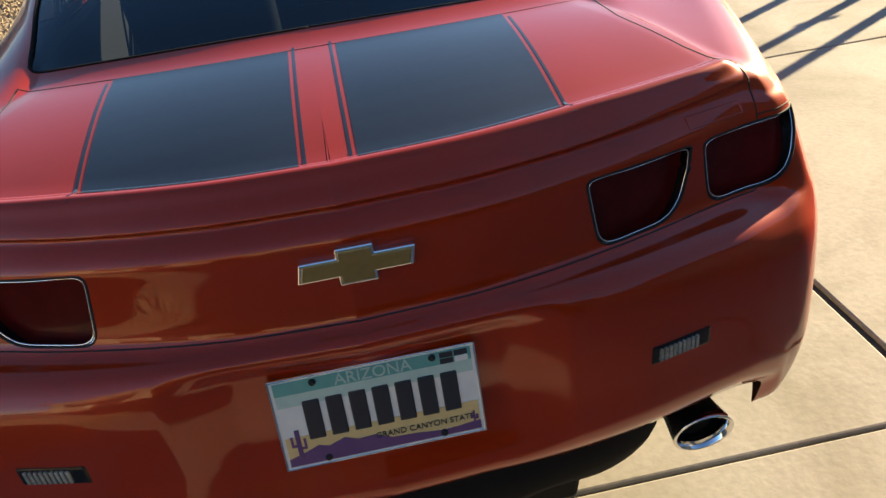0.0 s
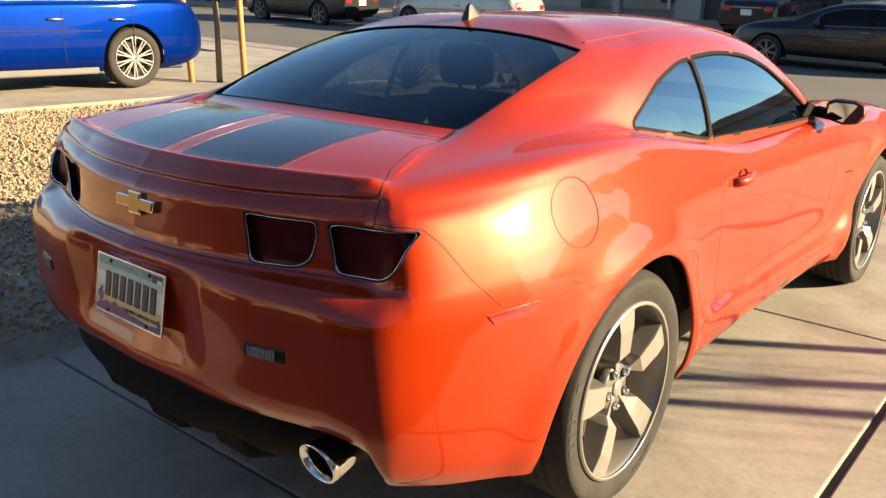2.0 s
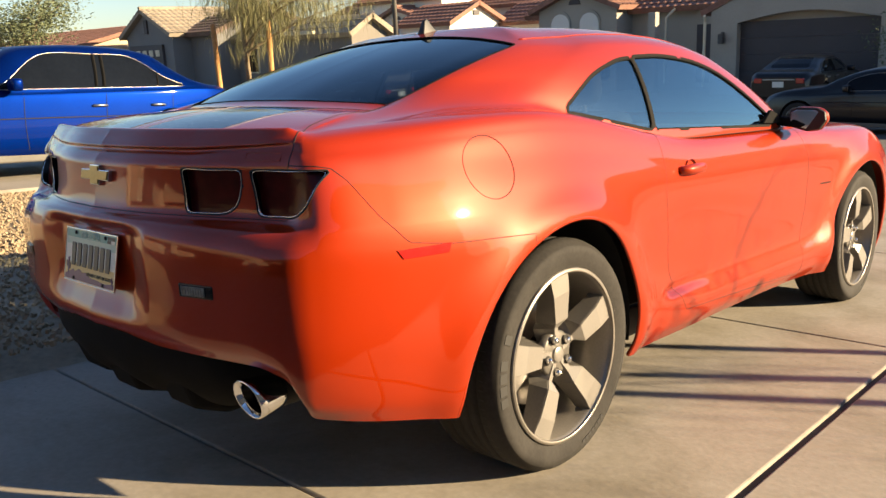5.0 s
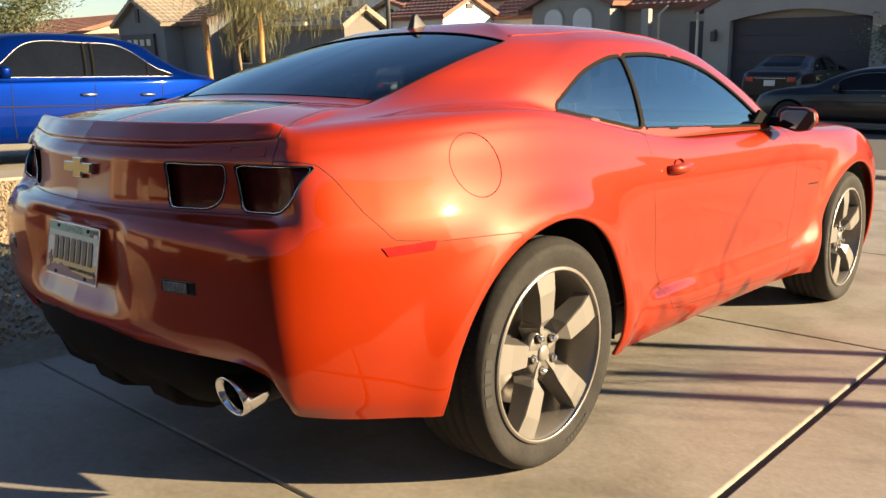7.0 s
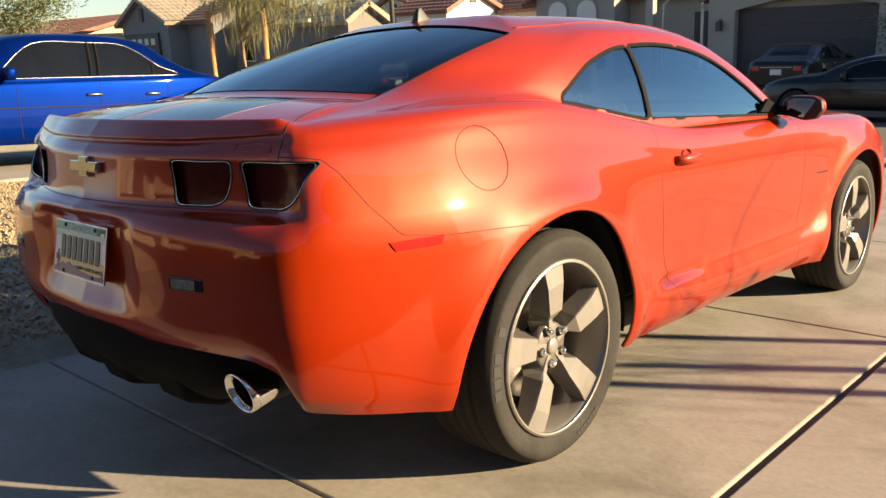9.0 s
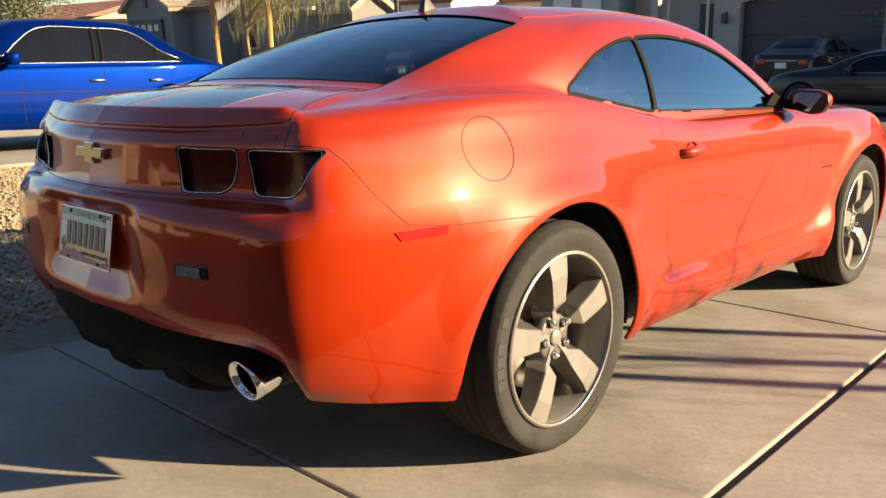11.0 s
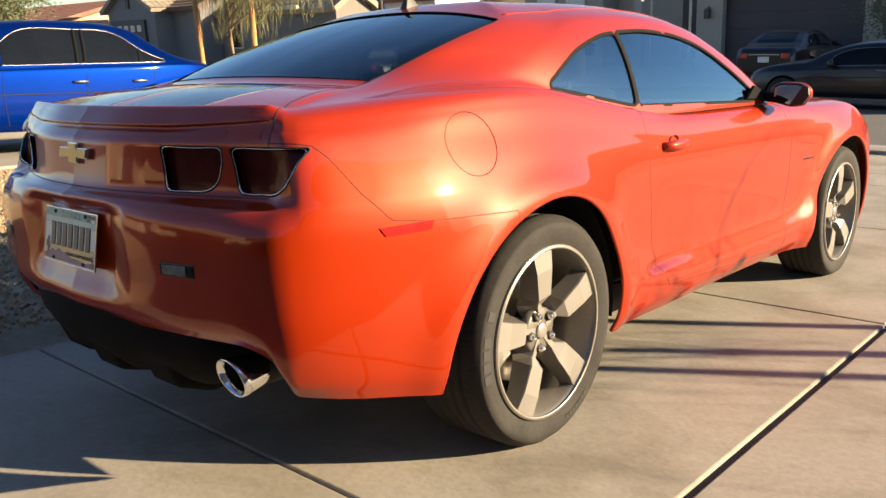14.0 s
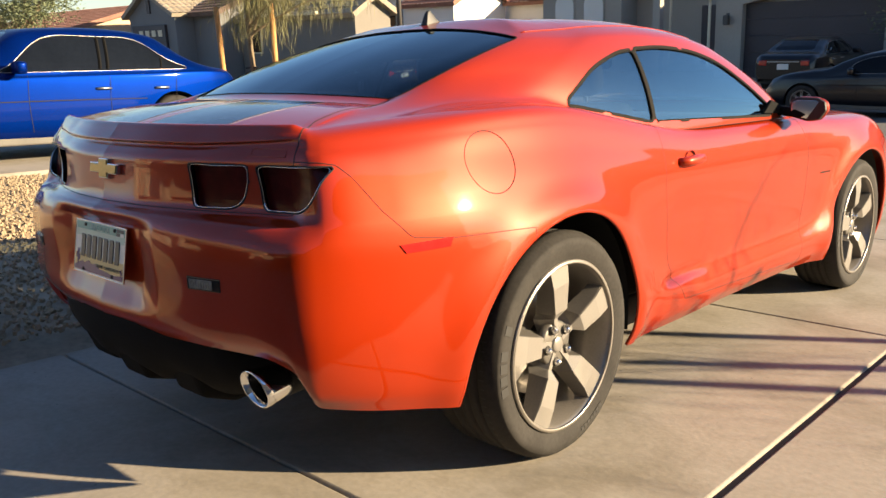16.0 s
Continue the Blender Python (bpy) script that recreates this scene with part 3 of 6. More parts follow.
BUMP = poly_sd([(-1.2, .1), (-.1, .1), (-.1, .775), (-.49, .785), (-.615, .80), (-.68, .87), (-.735, .955), (-.765, .985), (-.80, .992), (-1.2, .992)])
shell.cut(lambda V, U: np.where(V[:, 0] < .55, V[:, 2] - .9, BUMP(V[:, 1], V[:, 2])), "rear_bumper", lambda V, U: (V[:, 1] < -.2) & (U[:, 1] < 10), ("",))
shell.cut(lambda V, U: 11.99 - U[:, 1], "roof", None, ("",))
shell.cut(lambda V, U: 2.2 - V[:, 1] - 2 * np.maximum(.8 - U[:, 1], 0), "fender", lambda V, U: V[:, 1] > 1.6, ("",))
shell.cut(lambda V, U: np.maximum(V[:, 0] - .68, 9.2 - U[:, 1]), "hood", lambda V, U: V[:, 1] > 2.0, ("fender", ""))
shell.cut(lambda V, U: 3.42 - V[:, 1], "front_bumper", None, ("fender",))
STRIPES = lambda V, U: np.abs(V[:, 0] - .2) - .157
shell.cut(STRIPES, "stripe", lambda V, U: (U[:, 1] >= 9.55) & (U[:, 1] < 11.0) & (V[:, 1] < -.3), ("trunk_lid",))

coupe = thing("sports_coupe", TILT, "glossy orange two-door coupe with black trunk stripes parked on driveway", "car")


def panel(name, labels, mat, label="", offset=0.0, sides=True, parent=None):
    if sides:
        for mir in (False, True):
            ob = new(name, shell.mesh(name, labels, [mat], offset, mirror=mir))
            ob.parent = parent or coupe
            tagged(ob, label)
    else:
        ob = new(name, shell.mesh(name, labels, [mat], offset, both=True))
        ob.parent = parent or coupe
        tagged(ob, label)
    return ob


panel("quarter_panel", ("",), PAINT)
panel("door", ("door",), PAINT)
panel("fuel_door", ("fuel_door",), PAINT, offset=-0.001)
panel("front_fender", ("fender",), PAINT)
panel("trunk_lid", ("trunk_lid",), PAINT, "orange trunk lid with raised lip spoiler", sides=False)
panel("rear_bumper", ("rear_bumper",), PAINT, sides=False)
panel("front_bumper", ("front_bumper",), PAINT, sides=False)
panel("hood", ("hood",), PAINT, sides=False)
panel("roof", ("roof",), PAINT, sides=False)
panel("stripe", ("stripe",), STRIPE, "black vinyl racing stripe", 0.0006)
panel("window_surround", ("surround",), SURROUND, "dull grey window surround", 0.0022)
panel("quarter_window", ("quarter_glass",), TINT, "dark tinted glass", -0.004)
panel("door_window", ("door_glass",), TINT, "dark tinted glass", -0.006)
panel("rear_window", ("backlight",), TINTBACK, "dark tinted rear glass", -0.004, sides=False)
panel("windscreen", ("windscreen",), SCREEN, "clear windscreen", -0.004, sides=False)
for mir in (False, True):
    for labs, oth in ((("door",), ("", "fender")), (("fuel_door",), None), (("trunk_lid", "stripe"), ("", "rear_bumper")), (("rear_bumper",), ("",)), (("hood",), ("fender", "front_bumper"))):
        part("panel_gap", shell.seam(bmesh.new(), labs, oth, mirror=mir), GAP, coupe, "dark shut line between body panels", True)
    for lab, rad in (("quarter_glass", .0035), ("door_glass", .0035), ("backlight", .004)):
        bm = bmesh.new()
        shell.seam(bm, (lab,), None, rad, -.002, mirror=mir)
        part("window_trim", bm, MATT, coupe, "black window seal", True)
    for far in (False, True):
        bm = bmesh.new()
        shell.seam(bm, ("hole",), ("", "rear_bumper", "fender", "door"), 0.007, -0.006, mirror=mir)
        bmesh.ops.delete(bm, geom=[v for v in bm.verts if (v.co.y > 1.4) != far], context='VERTS')
        part("arch_lip", bm, PAINT, coupe, "", True)


# ---------------------------------------------------------------- wheels
def make_wheel(x_face, y_axle, flip, width, name):
    """Five-spoke wheel whose outer face looks to +x; flip mirrors it to the other side."""
    w = thing(name)
    w.parent = coupe
    sx = -1 if flip else 1
    w.matrix_basis = Matrix.Translation((sx * x_face, y_axle, WHEEL_R)) @ Matrix.Diagonal((sx, 1, 1, 1)) @ pose(0, 0, 0, 8, 0, 0)
    # tyre: grooved tread, rounded shoulders, sidewall with a rim guard
    W, R, r = width, WHEEL_R, 0.272
    prof = [(-.006, r - .004), (.000, r + .010), (.005, r + .030), (.007, r + .048), (.006, r + .068), (.001, R - .018), (-.012, R - .006), (-.03, R)]
    for k in range(4):
        s = -.055 - k * (W - .11) / 3.6
        prof += [(s, R), (s - .003, R - .007), (s - .010, R - .007), (s - .013, R)]
    prof += [(-W + .03, R), (-W + .008, R - .010), (-W - .006, R - .05), (-W + .004, r)]
    part("tyre", lathe_into(bmesh.new(), prof, 96), RUBBER, w, "black rubber tyre with raised tread", True)
    # shoulder tread cuts: dark bars laid in for the shade inside the grooves
    bm = bmesh.new()
    for k in range(80):
        m = Matrix.Rotation(2 * math.pi * k / 80, 4, 'X')
        box_into(bm, -.050, -.032, -.0018, .0018, R - .012, R + .0004, 0, m)
        box_into(bm, -.018, .018, -.0018, .0018, -.006, .0004, 0, m @ Matrix.Translation((-.021, 0, R - .0078)) @ Matrix.Rotation(.36, 4, 'Y'))
    tagged(part("tread_groove_shade", bm, LETTER, w), kind="stuff")
    # lettering on the sidewall as plain bars along arcs
    bm = bmesh.new()
    for a0, n, h in ((1.05, 6, .030), (3.3, 7, .014)):
        for k in range(n):
            if n == 6 and k == 1:
                continue
            a = a0 + k * (.115 if n == 6 else .06)
            m = Matrix.Rotation(a, 4, 'X')
            box_into(bm, .0055, .0080, -.014 if n == 6 else -.006, .014 if n == 6 else .006, r + .045 - h / 2, r + .045 + h / 2, 0, m)
    tagged(part("lettering", bm, LETTER, w, "raised dark sidewall marks"), kind="stuff")
    # rim barrel and lip
    prof = [(.004, r + .002), (.006, r - .004), (.002, r - .010), (-.012, r - .016), (-.05, r - .022), (-.12, r - .03), (-.20, r - .034), (-.20, r - .02), (-.02, r - .004)]
    part("rim", lathe_into(bmesh.new(), prof, 96, closed=True), BARREL, w, "grey painted alloy rim", True)
    prof = [(.0035, r - .001), (.007, r - .003), (.007, r - .009), (.003, r - .012)]
    part("rim_lip", lathe_into(bmesh.new(), prof, 96, closed=True), BARREL, w, "machined rim lip", True)
    # spokes: broad machined face outside, bent towards the hub, grey flanks
    faces = bmesh.new()
    for k in range(5):
        a = 2 * math.pi * k / 5
        m = Matrix.Rotation(a, 4, 'X')
        rows = [(.030, .008, -.032, .05, .022), (.086, .009, -.030, .06, .030), (.114, .031, -.007, .065, .014), (.200, .039, .000, .055, .011), (r - .010, .046, -.004, .045, .010)]
        bmf, bms = bmesh.new(), bmesh.new()
        top, low = [], []
        for rr, hw, xx, dp, fl in rows:
            top.append([bmf.verts.new(m @ Vector((xx, s * hw, rr))) for s in (-1, 1)])
        for i in range(4):
            bmf.faces.new((top[i][0], top[i][1], top[i + 1][1], top[i + 1][0]))
        ext = bmesh.ops.extrude_face_region(bmf, geom=list(bmf.faces))
        ev = [g for g in ext["geom"] if isinstance(g, bmesh.types.BMVert)]
        bmesh.ops.translate(bmf, vec=(-.006, 0, 0), verts=ev)
        bmesh.ops.recalc_face_normals(bmf, faces=bmf.faces)
        part("spoke", bmf, RIM, w, "machined spoke face")
        A, B = [], []
        for rr, hw, xx, dp, fl in rows:
            A.append([bms.verts.new(m @ Vector((xx - .004, s * (hw + .002), rr))) for s in (-1, 1)])
            B.append([bms.verts.new(m @ Vector((xx - dp, s * (hw + fl), rr))) for s in (-1, 1)])
        for i in range(4):
            bms.faces.new((A[i][0], A[i + 1][0], B[i + 1][0], B[i][0]))
            bms.faces.new((A[i][1], B[i][1], B[i + 1][1], A[i + 1][1]))
            bms.faces.new((B[i][0], B[i + 1][0], B[i + 1][1], B[i][1]))
        bms.faces.new((A[0][0], B[0][0], B[0][1], A[0][1]))
        bms.faces.new((A[4][0], A[4][1], B[4][1], B[4][0]))
        for i in range(4):
            bms.faces.new((A[i][0], A[i][1], A[i + 1][1], A[i + 1][0]))
        bmesh.ops.recalc_face_normals(bms, faces=bms.faces)
        part("spoke_flank", bms, RIMDARK, w, "grey painted spoke side")
    prof = [(-.06, .075), (-.040, .074), (-.036, .066), (-.034, .030), (-.034, .001)]
    part("hub", lathe_into(bmesh.new(), prof, 40), RIMDARK, w, "grey painted hub", True)
    prof = [(-.035, .026), (-.030, .026), (-.027, .023), (-.025, .012), (-.0245, .001)]
    part("centre_cap", lathe_into(bmesh.new(), prof, 32), RIM, w, "machined centre cap", True)
    for k in range(5):
        a = 2 * math.pi * (k + .5) / 5
        c = (0, .056 * math.cos(a), .056 * math.sin(a))
        prof = [(-.032, .0105), (-.020, .0105), (-.016, .008), (-.0155, .0005)]
        part("lug_nut", lathe_into(bmesh.new(), prof, 10, 'x', c), CHROME, w, "chrome lug nut", True)
        c = (0, .056 * math.cos(a), .056 * math.sin(a))
        # flat ring in the soot colour stands for the shade round the nut
        part("lug_recess_shade", lathe_into(bmesh.new(), [(-.0295, .016), (-.0292, .0108)], 14, 'x', c), SOOT, w)
    prof = [(-.105, .06), (-.105, .175), (-.125, .178), (-.125, .06)]
    part("brake_disc", lathe_into(bmesh.new(), prof, 48, closed=True), STEEL, w, "ground steel brake disc", True)
    bm = bmesh.new()
    cal = [Matrix.Rotation(a, 4, 'X') @ Vector((0, 0, rr)) for rr, aa in ((.11, (-.42, -.2, 0, .2, .42)), (.20, (.42, .2, 0, -.2, -.42))) for a in [math.pi * .5 + q for q in aa]]
    part("brake_caliper", prism([(p.y, p.z) for p in cal], -.15, -.075, 'yz', .006), STEEL, w, "cast brake caliper")
    part("back_plate", lathe_into(bmesh.new(), [(-.19, .0), (-.19, .235)], 40), SOOT, w)
    return w


for flip in (False, True):
    make_wheel(.886, REAR_AXLE + .032, flip, .265, "rear_wheel")
    make_wheel(.888, FRONT_AXLE, flip, .24, "front_wheel")

# wheel wells and dark underside
for s in (1, -1):
    for ya in (REAR_AXLE, FRONT_AXLE):
        bm = bmesh.new()
        prof = [(.86 * s, .452), (.60 * s, .452), (.56 * s, .2), (.56 * s, .01)]
        lathe_into(bm, prof, 48, 'x', (0, ya, .37))
        bmesh.ops.delete(bm, geom=[v for v in bm.verts if v.co.z < .27], context='VERTS')
        bmesh.ops.delete(bm, geom=[v for v in bm.verts if v.co.z < (.31 if ya == REAR_AXLE and v.co.y < 0 else .13)], context='VERTS')
        part("wheel_well", bm, BLACK, coupe, "black wheel arch liner", True)
bm = box(-.72, .72, .45, 2.4, .24, .36, .01)
part("underbody", bm, BLACK, coupe, "dark underside")
part("underbody", box(-.45, .45, -.70, .5, .30, .44, .02), BLACK, coupe, "dark underside")
for s in (1, -1):
    part("underbody", box(min(.47 * s, .70 * s), max(.47 * s, .70 * s), -.68, -.43, .43, .50, .01), BLACK, coupe, "dark underside")
part("underbody", box(-.54, .54, 2.35, 3.6, .17, .40, .02), BLACK, coupe, "dark underside")

# ---------------------------------------------------------------- coupe: lamps, plate, trim
from mathutils.bvhtree import BVHTree
BODY_TREE = BVHTree.FromPolygons([tuple(v) for v in shell.V], [q for q, l in zip(shell.faces, shell.label) if l != "hole"])


def on_body(p, d, lift=0.0):
    """The point where a ray from p along d meets the coupe's right half, lifted off the sheet."""
    hit, n, _, _ = BODY_TREE.ray_cast(Vector(p), Vector(d).normalized())
    if hit is None:
        return None, None
    if n.dot(Vector(d)) > 0:
        n = -n
    return hit + n * lift, n


def ribbon(bm, pts, nrm, width, thick=.0012):
    """A thin strip along points on a sheet."""
    prev = None
    for i, (p, n) in enumerate(zip(pts, nrm)):
        d = (pts[min(i + 1, len(pts) - 1)] - pts[max(i - 1, 0)]).normalized()
        s = d.cross(n).normalized() * width / 2
        cur = [bm.verts.new(p - s - n * .002), bm.verts.new(p - s + n * thick), bm.verts.new(p + s + n * thick), bm.verts.new(p + s - n * .002)]
        if prev:
            for k in range(3):
                bm.faces.new((prev[k], prev[k + 1], cur[k + 1], cur[k]))
        prev = cur
    bmesh.ops.recalc_face_normals(bm, faces=bm.faces)
    return bm


def lamp(lab, mir):
    s = np.array([-1, 1, 1]) if mir else np.array([1, 1, 1])
    unit = thing("tail_lamp")
    unit.parent = coupe
    tagged(unit, "smoked dark red tail lamp in thin chrome bezel")
    lens = new("lens", shell.mesh("lens", (lab,), [REDLENS], -.022, mirror=mir))
    lens.parent = unit
    wall, rim, gap = bmesh.new(), bmesh.new(), bmesh.new()
    for c in shell.border((lab,)):
        ids = c[:-1]
        n = len(ids)
        A = [wall.verts.new(tuple((shell.V[v] + shell.N[v] * .001) * s)) for v in ids]
        B = [wall.verts.new(tuple((shell.V[v] - shell.N[v] * .024) * s)) for v in ids]
        for i in range(n):
            wall.faces.new((A[i], A[(i + 1) % n], B[(i + 1) % n], B[i]))
        tube_into(gap, [(shell.V[v] - shell.N[v] * .001) * s for v in ids], .0022, 6, True)
        mid = np.mean([shell.V[v] for v in ids], 0)
        line = np.array([shell.V[v] + (mid - shell.V[v]) / np.linalg.norm(mid - shell.V[v]) * .004 - shell.N[v] * .002 for v in ids])
        for _ in range(3):
            line = line * .5 + (np.roll(line, 1, 0) + np.roll(line, -1, 0)) * .25
        tube_into(rim, list(line * s), .0014, 6, True)
        corner = min(ids, key=lambda v: 1.3 * shell.V[v][0] + shell.V[v][2])
        i0 = ids.index(corner)
        low = [ids[(i0 + q) % n] for q in range(-max(3, n // 16), max(3, n // 12))]
    bmesh.ops.recalc_face_normals(wall, faces=wall.faces)
    part("lamp_housing", wall, LAMPWALL, unit, "glossy black lamp surround", True)
    part("lamp_seal", gap, GAP, unit, "dark seal round the lamp", True)
    part("bezel", rim, CHROME, unit, "thin chrome bezel", True)
    chip = bmesh.new()
    pts = [Vector(tuple((shell.V[v] - shell.N[v] * .006) * s)) for v in low]
    tube_into(chip, pts, [.0015 + .0045 * math.sin(math.pi * (i + .5) / len(pts)) for i in range(len(pts))], 6)
    part("bezel_corner", chip, CHROME, unit, "bright chrome inner corner", True)
    return unit


LAMPWALL = material("black_lamp_surround", (0.008, 0.007, 0.007), 0.25, 0, 80, 0.2, spec=0.3)
for mir in (False, True):
    lamp("lamp_in", mir)
    lamp("lamp_out", mir)

# lip of the decklid and pin stripes beside the broad stripes
for sx in (1, -1):
    for x in (.0335, .3665):
        bm = bmesh.new()
        pts, nrm = [], []
        for k in range(30):
            y = -.868 + k * (.868 - .474) / 29
            p, n = on_body((x, y, 2.0), (0, 0, -1))
            p.x *= sx
            n = Vector((n.x * sx, n.y, n.z))
            pts.append(p), nrm.append(n)
        part("pin_stripe", ribbon(bm, pts, nrm, .0045, .0006), STRIPE, coupe, "thin black pinstripe")

# side markers in the bumper skin behind the rear wheels
for sx in (1, -1):
    bm = bmesh.new()
    quad = [(-.636, .763), (-.652, .785), (-.497, .789), (-.508, .765)]
    rows = []
    for k in range(9):
        t = k / 8
        row = []
        for h in (0, .33, .67, 1):
            y = (quad[0][0] * (1 - t) + quad[3][0] * t) * (1 - h) + (quad[1][0] * (1 - t) + quad[2][0] * t) * h
            z = (quad[0][1] * (1 - t) + quad[3][1] * t) * (1 - h) + (quad[1][1] * (1 - t) + quad[2][1] * t) * h
            p, n = on_body((2, y, z), (-1, 0, 0), .0032)
            row.append((Vector((p.x * sx, p.y, p.z)), Vector((n.x * sx, n.y, n.z))))
        rows.append(row)
    V = [[bm.verts.new(p) for p, n in r] + [bm.verts.new(p - n * .01) for p, n in r] for r in rows]
    for a, b in zip(V, V[1:]):
        for h in range(3):
            bm.faces.new((a[h], a[h + 1], b[h + 1], b[h]))
        bm.faces.new((a[3], a[7], b[7], b[3]))
        bm.faces.new((a[4], a[0], b[0], b[4]))
    for e in (V[0], V[-1]):
        for h in range(3):
            bm.faces.new((e[h], e[h + 1], e[h + 5], e[h + 4]))
    bmesh.ops.recalc_face_normals(bm, faces=bm.faces)
    part("side_marker", bm, REDREFL, coupe, "translucent red side reflector")
    # small white lamp in the bumper
    lampb = thing("bumper_lamp")
    lampb.parent = coupe
    tagged(lampb, "small clear ribbed lamp in bumper")
    p, n = on_body((.492, -3, .690), (0, 1, 0))
    n = Vector((n.x * sx, n.y, n.z))
    p.x *= sx
    z = Vector((0, 0, 1))
    yv = -n
    xv = yv.cross(z).normalized()
    m = Matrix.Translation(p) @ Matrix((xv, yv, xv.cross(yv))).transposed().to_4x4()
    part("lamp_frame", box(-.056, .056, -.002, .02, -.018, .018, .004, m), LAMPWALL, lampb)
    for k in range(9):
        part("lens_rib", box(-.044 + k * .0085, -.044 + k * .0085 + .006, -.006, .0, -.012, .012, .001, m), CLEARLENS, lampb, "clear ribbed lens")

# licence plate: registration shown as plain bars
plate = thing("licence_plate")
plate.parent = coupe
tagged(plate, "state plate with green top and purple desert scene, white frame edge")
PM = Matrix.Translation((0.004, -1.009, .720)) @ pose(0, 0, 0, -9, 0, 0)
WHITEP = material("plate_sheet", (.70, .69, .62), .35, 0, 60, .08)
GREENP = material("plate_teal", (.13, .34, .29), .35, 0, 60, .1)
PALEG = material("plate_pale_teal", (.42, .55, .46), .35, 0, 60, .1)
YELP = material("plate_yellow", (.62, .47, .20), .35, 0, 60, .1)
PURP = material("plate_purple", (.12, .055, .15), .35, 0, 60, .1)
INK = material("plate_ink", (.02, .022, .028), .4)
part("sheet", box(-.1525, .1525, -.002, .002, -.076, .076, .0015, PM), WHITEP, plate)
part("teal_band", box(-.147, .147, -.0030, -.0015, .050, .071, 0, PM), GREENP, plate, "teal top band")
part("pale_band", box(-.147, .147, -.0028, -.0015, .030, .050, 0, PM), PALEG, plate)
part("yellow_band", box(-.147, .147, -.0028, -.0015, -.060, -.022, 0, PM), YELP, plate, "yellow sunset band")
hills = [(-.147, -.071), (-.147, -.058), (-.12, -.05), (-.10, -.042), (-.085, -.047), (-.06, -.038), (-.04, -.046), (-.015, -.044), (.01, -.055), (.05, -.057), (.09, -.062), (.147, -.056), (.147, -.071)]
part("mountain_mark", moved(prism(hills, -.0036, -.0015, 'xz'), PM), PURP, plate, "purple mountain silhouette")
for cx, h in ((-.128, .052), (.138, .024)):
    bm = bmesh.new()
    box_into(bm, cx - .0035 * h / .05, cx + .0035 * h / .05, -.0042, -.0015, -.062, -.062 + h, .001, PM)
    for sg, zz in ((-1, .45), (1, .35)):
        box_into(bm, cx + sg * .009 * h / .05 - .002, cx + sg * .009 * h / .05 + .002, -.0042, -.0015, -.062 + zz * h, -.062 + zz * h + .35 * h, .0008, PM)
        box_into(bm, min(cx, cx + sg * .009 * h / .05), max(cx, cx + sg * .009 * h / .05), -.0042, -.0015, -.062 + zz * h, -.062 + zz * h + .004, .0005, PM)
    part("cactus_mark", bm, PURP, plate, "saguaro silhouette")
for k in range(7):
    x = -.098 + k * .0345
    part("character_bar", box(x - .0125, x + .0125, -.0042, -.0015, -.030, .036, .002, PM), INK, plate, "plain dark bar for a registration character")
for k in range(4):
    part("sticker", box(.100 + (k % 2) * .022, .120 + (k % 2) * .022, -.0038, -.0015, .050 + .010 * (k // 2), .059 + .010 * (k // 2), .0005, PM), INK if k != 1 else WHITEP, plate)


def lettering(text, size, m, mat, parent, name, depth=.0006):
    cu = bpy.data.curves.new(name, 'FONT')
    cu.body, cu.size, cu.extrude, cu.align_x, cu.align_y = text, size, depth, 'CENTER', 'CENTER'
    tmp = new(name, cu)
    me = bpy.data.meshes.new_from_object(tmp.evaluated_get(bpy.context.evaluated_depsgraph_get()))
    bpy.data.objects.remove(tmp)
    me.materials.clear()
    me.materials.append(mat)
    ob = new(name, me)
    ob.parent = parent
    ob.matrix_basis = m
    return ob


lettering("GRAND CANYON STATE", .0135, PM @ Matrix.Translation((.062, -.0036, -.047)) @ pose(0, 0, 0, 90), INK, plate, "motto")
lettering("ARIZONA", .026, PM @ Matrix.Translation((0, -.0036, .060)) @ pose(0, 0, 0, 90), PALEG, plate, "state_name")
for x, z in ((-.089, .064), (.089, .064), (-.089, -.066), (.089, -.066)):
    part("plate_screw", moved(lathe_into(bmesh.new(), [(-.006, .0005), (-.006, .005), (-.002, .006)], 10, 'y', (x, 0, z)), PM), SOOT, plate, "dark screw head", True)
rimb = bmesh.new()
for a in ((-.1545, .1545, .0735, .0765), (-.1545, .1545, -.0775, -.0745), (-.1545, -.1515, -.0765, .0765), (.1515, .1545, -.0765, .0765)):
    box_into(rimb, a[0], a[1], -.0032, .002, a[2], a[3], .0008, PM)
part("plate_frame", rimb, CHROME, plate, "thin bright plate edge")

# emblem: plain gold cross shape with bright rim
emb = thing("emblem")
emb.parent = coupe
tagged(emb, "plain gold cross-shaped badge with bright rim")


def cross(w, h, a, b):
    return [(-w, -a), (-b, -a), (-b, -h), (b, -h), (b, -a), (w - .006, -a), (w, a), (b, a), (b, h), (-b, h), (-b, a), (-w + .006, a)]


p, n = on_body((.012, -3, .950), (0, 1, 0))
EM = Matrix.Translation(p + Vector((0, -.001, 0))) @ pose(0, 0, 0, -4, 0, 0)
part("badge_rim", moved(prism(cross(.085, .028, .0145, .027), -.008, .004, 'xz', .0015), EM), CHROME, emb, "bright chrome rim")
part("badge_face", moved(prism(cross(.080, .0245, .0118, .0235), -.0105, .0, 'xz', .0015), EM), GOLD, emb, "gold textured face")
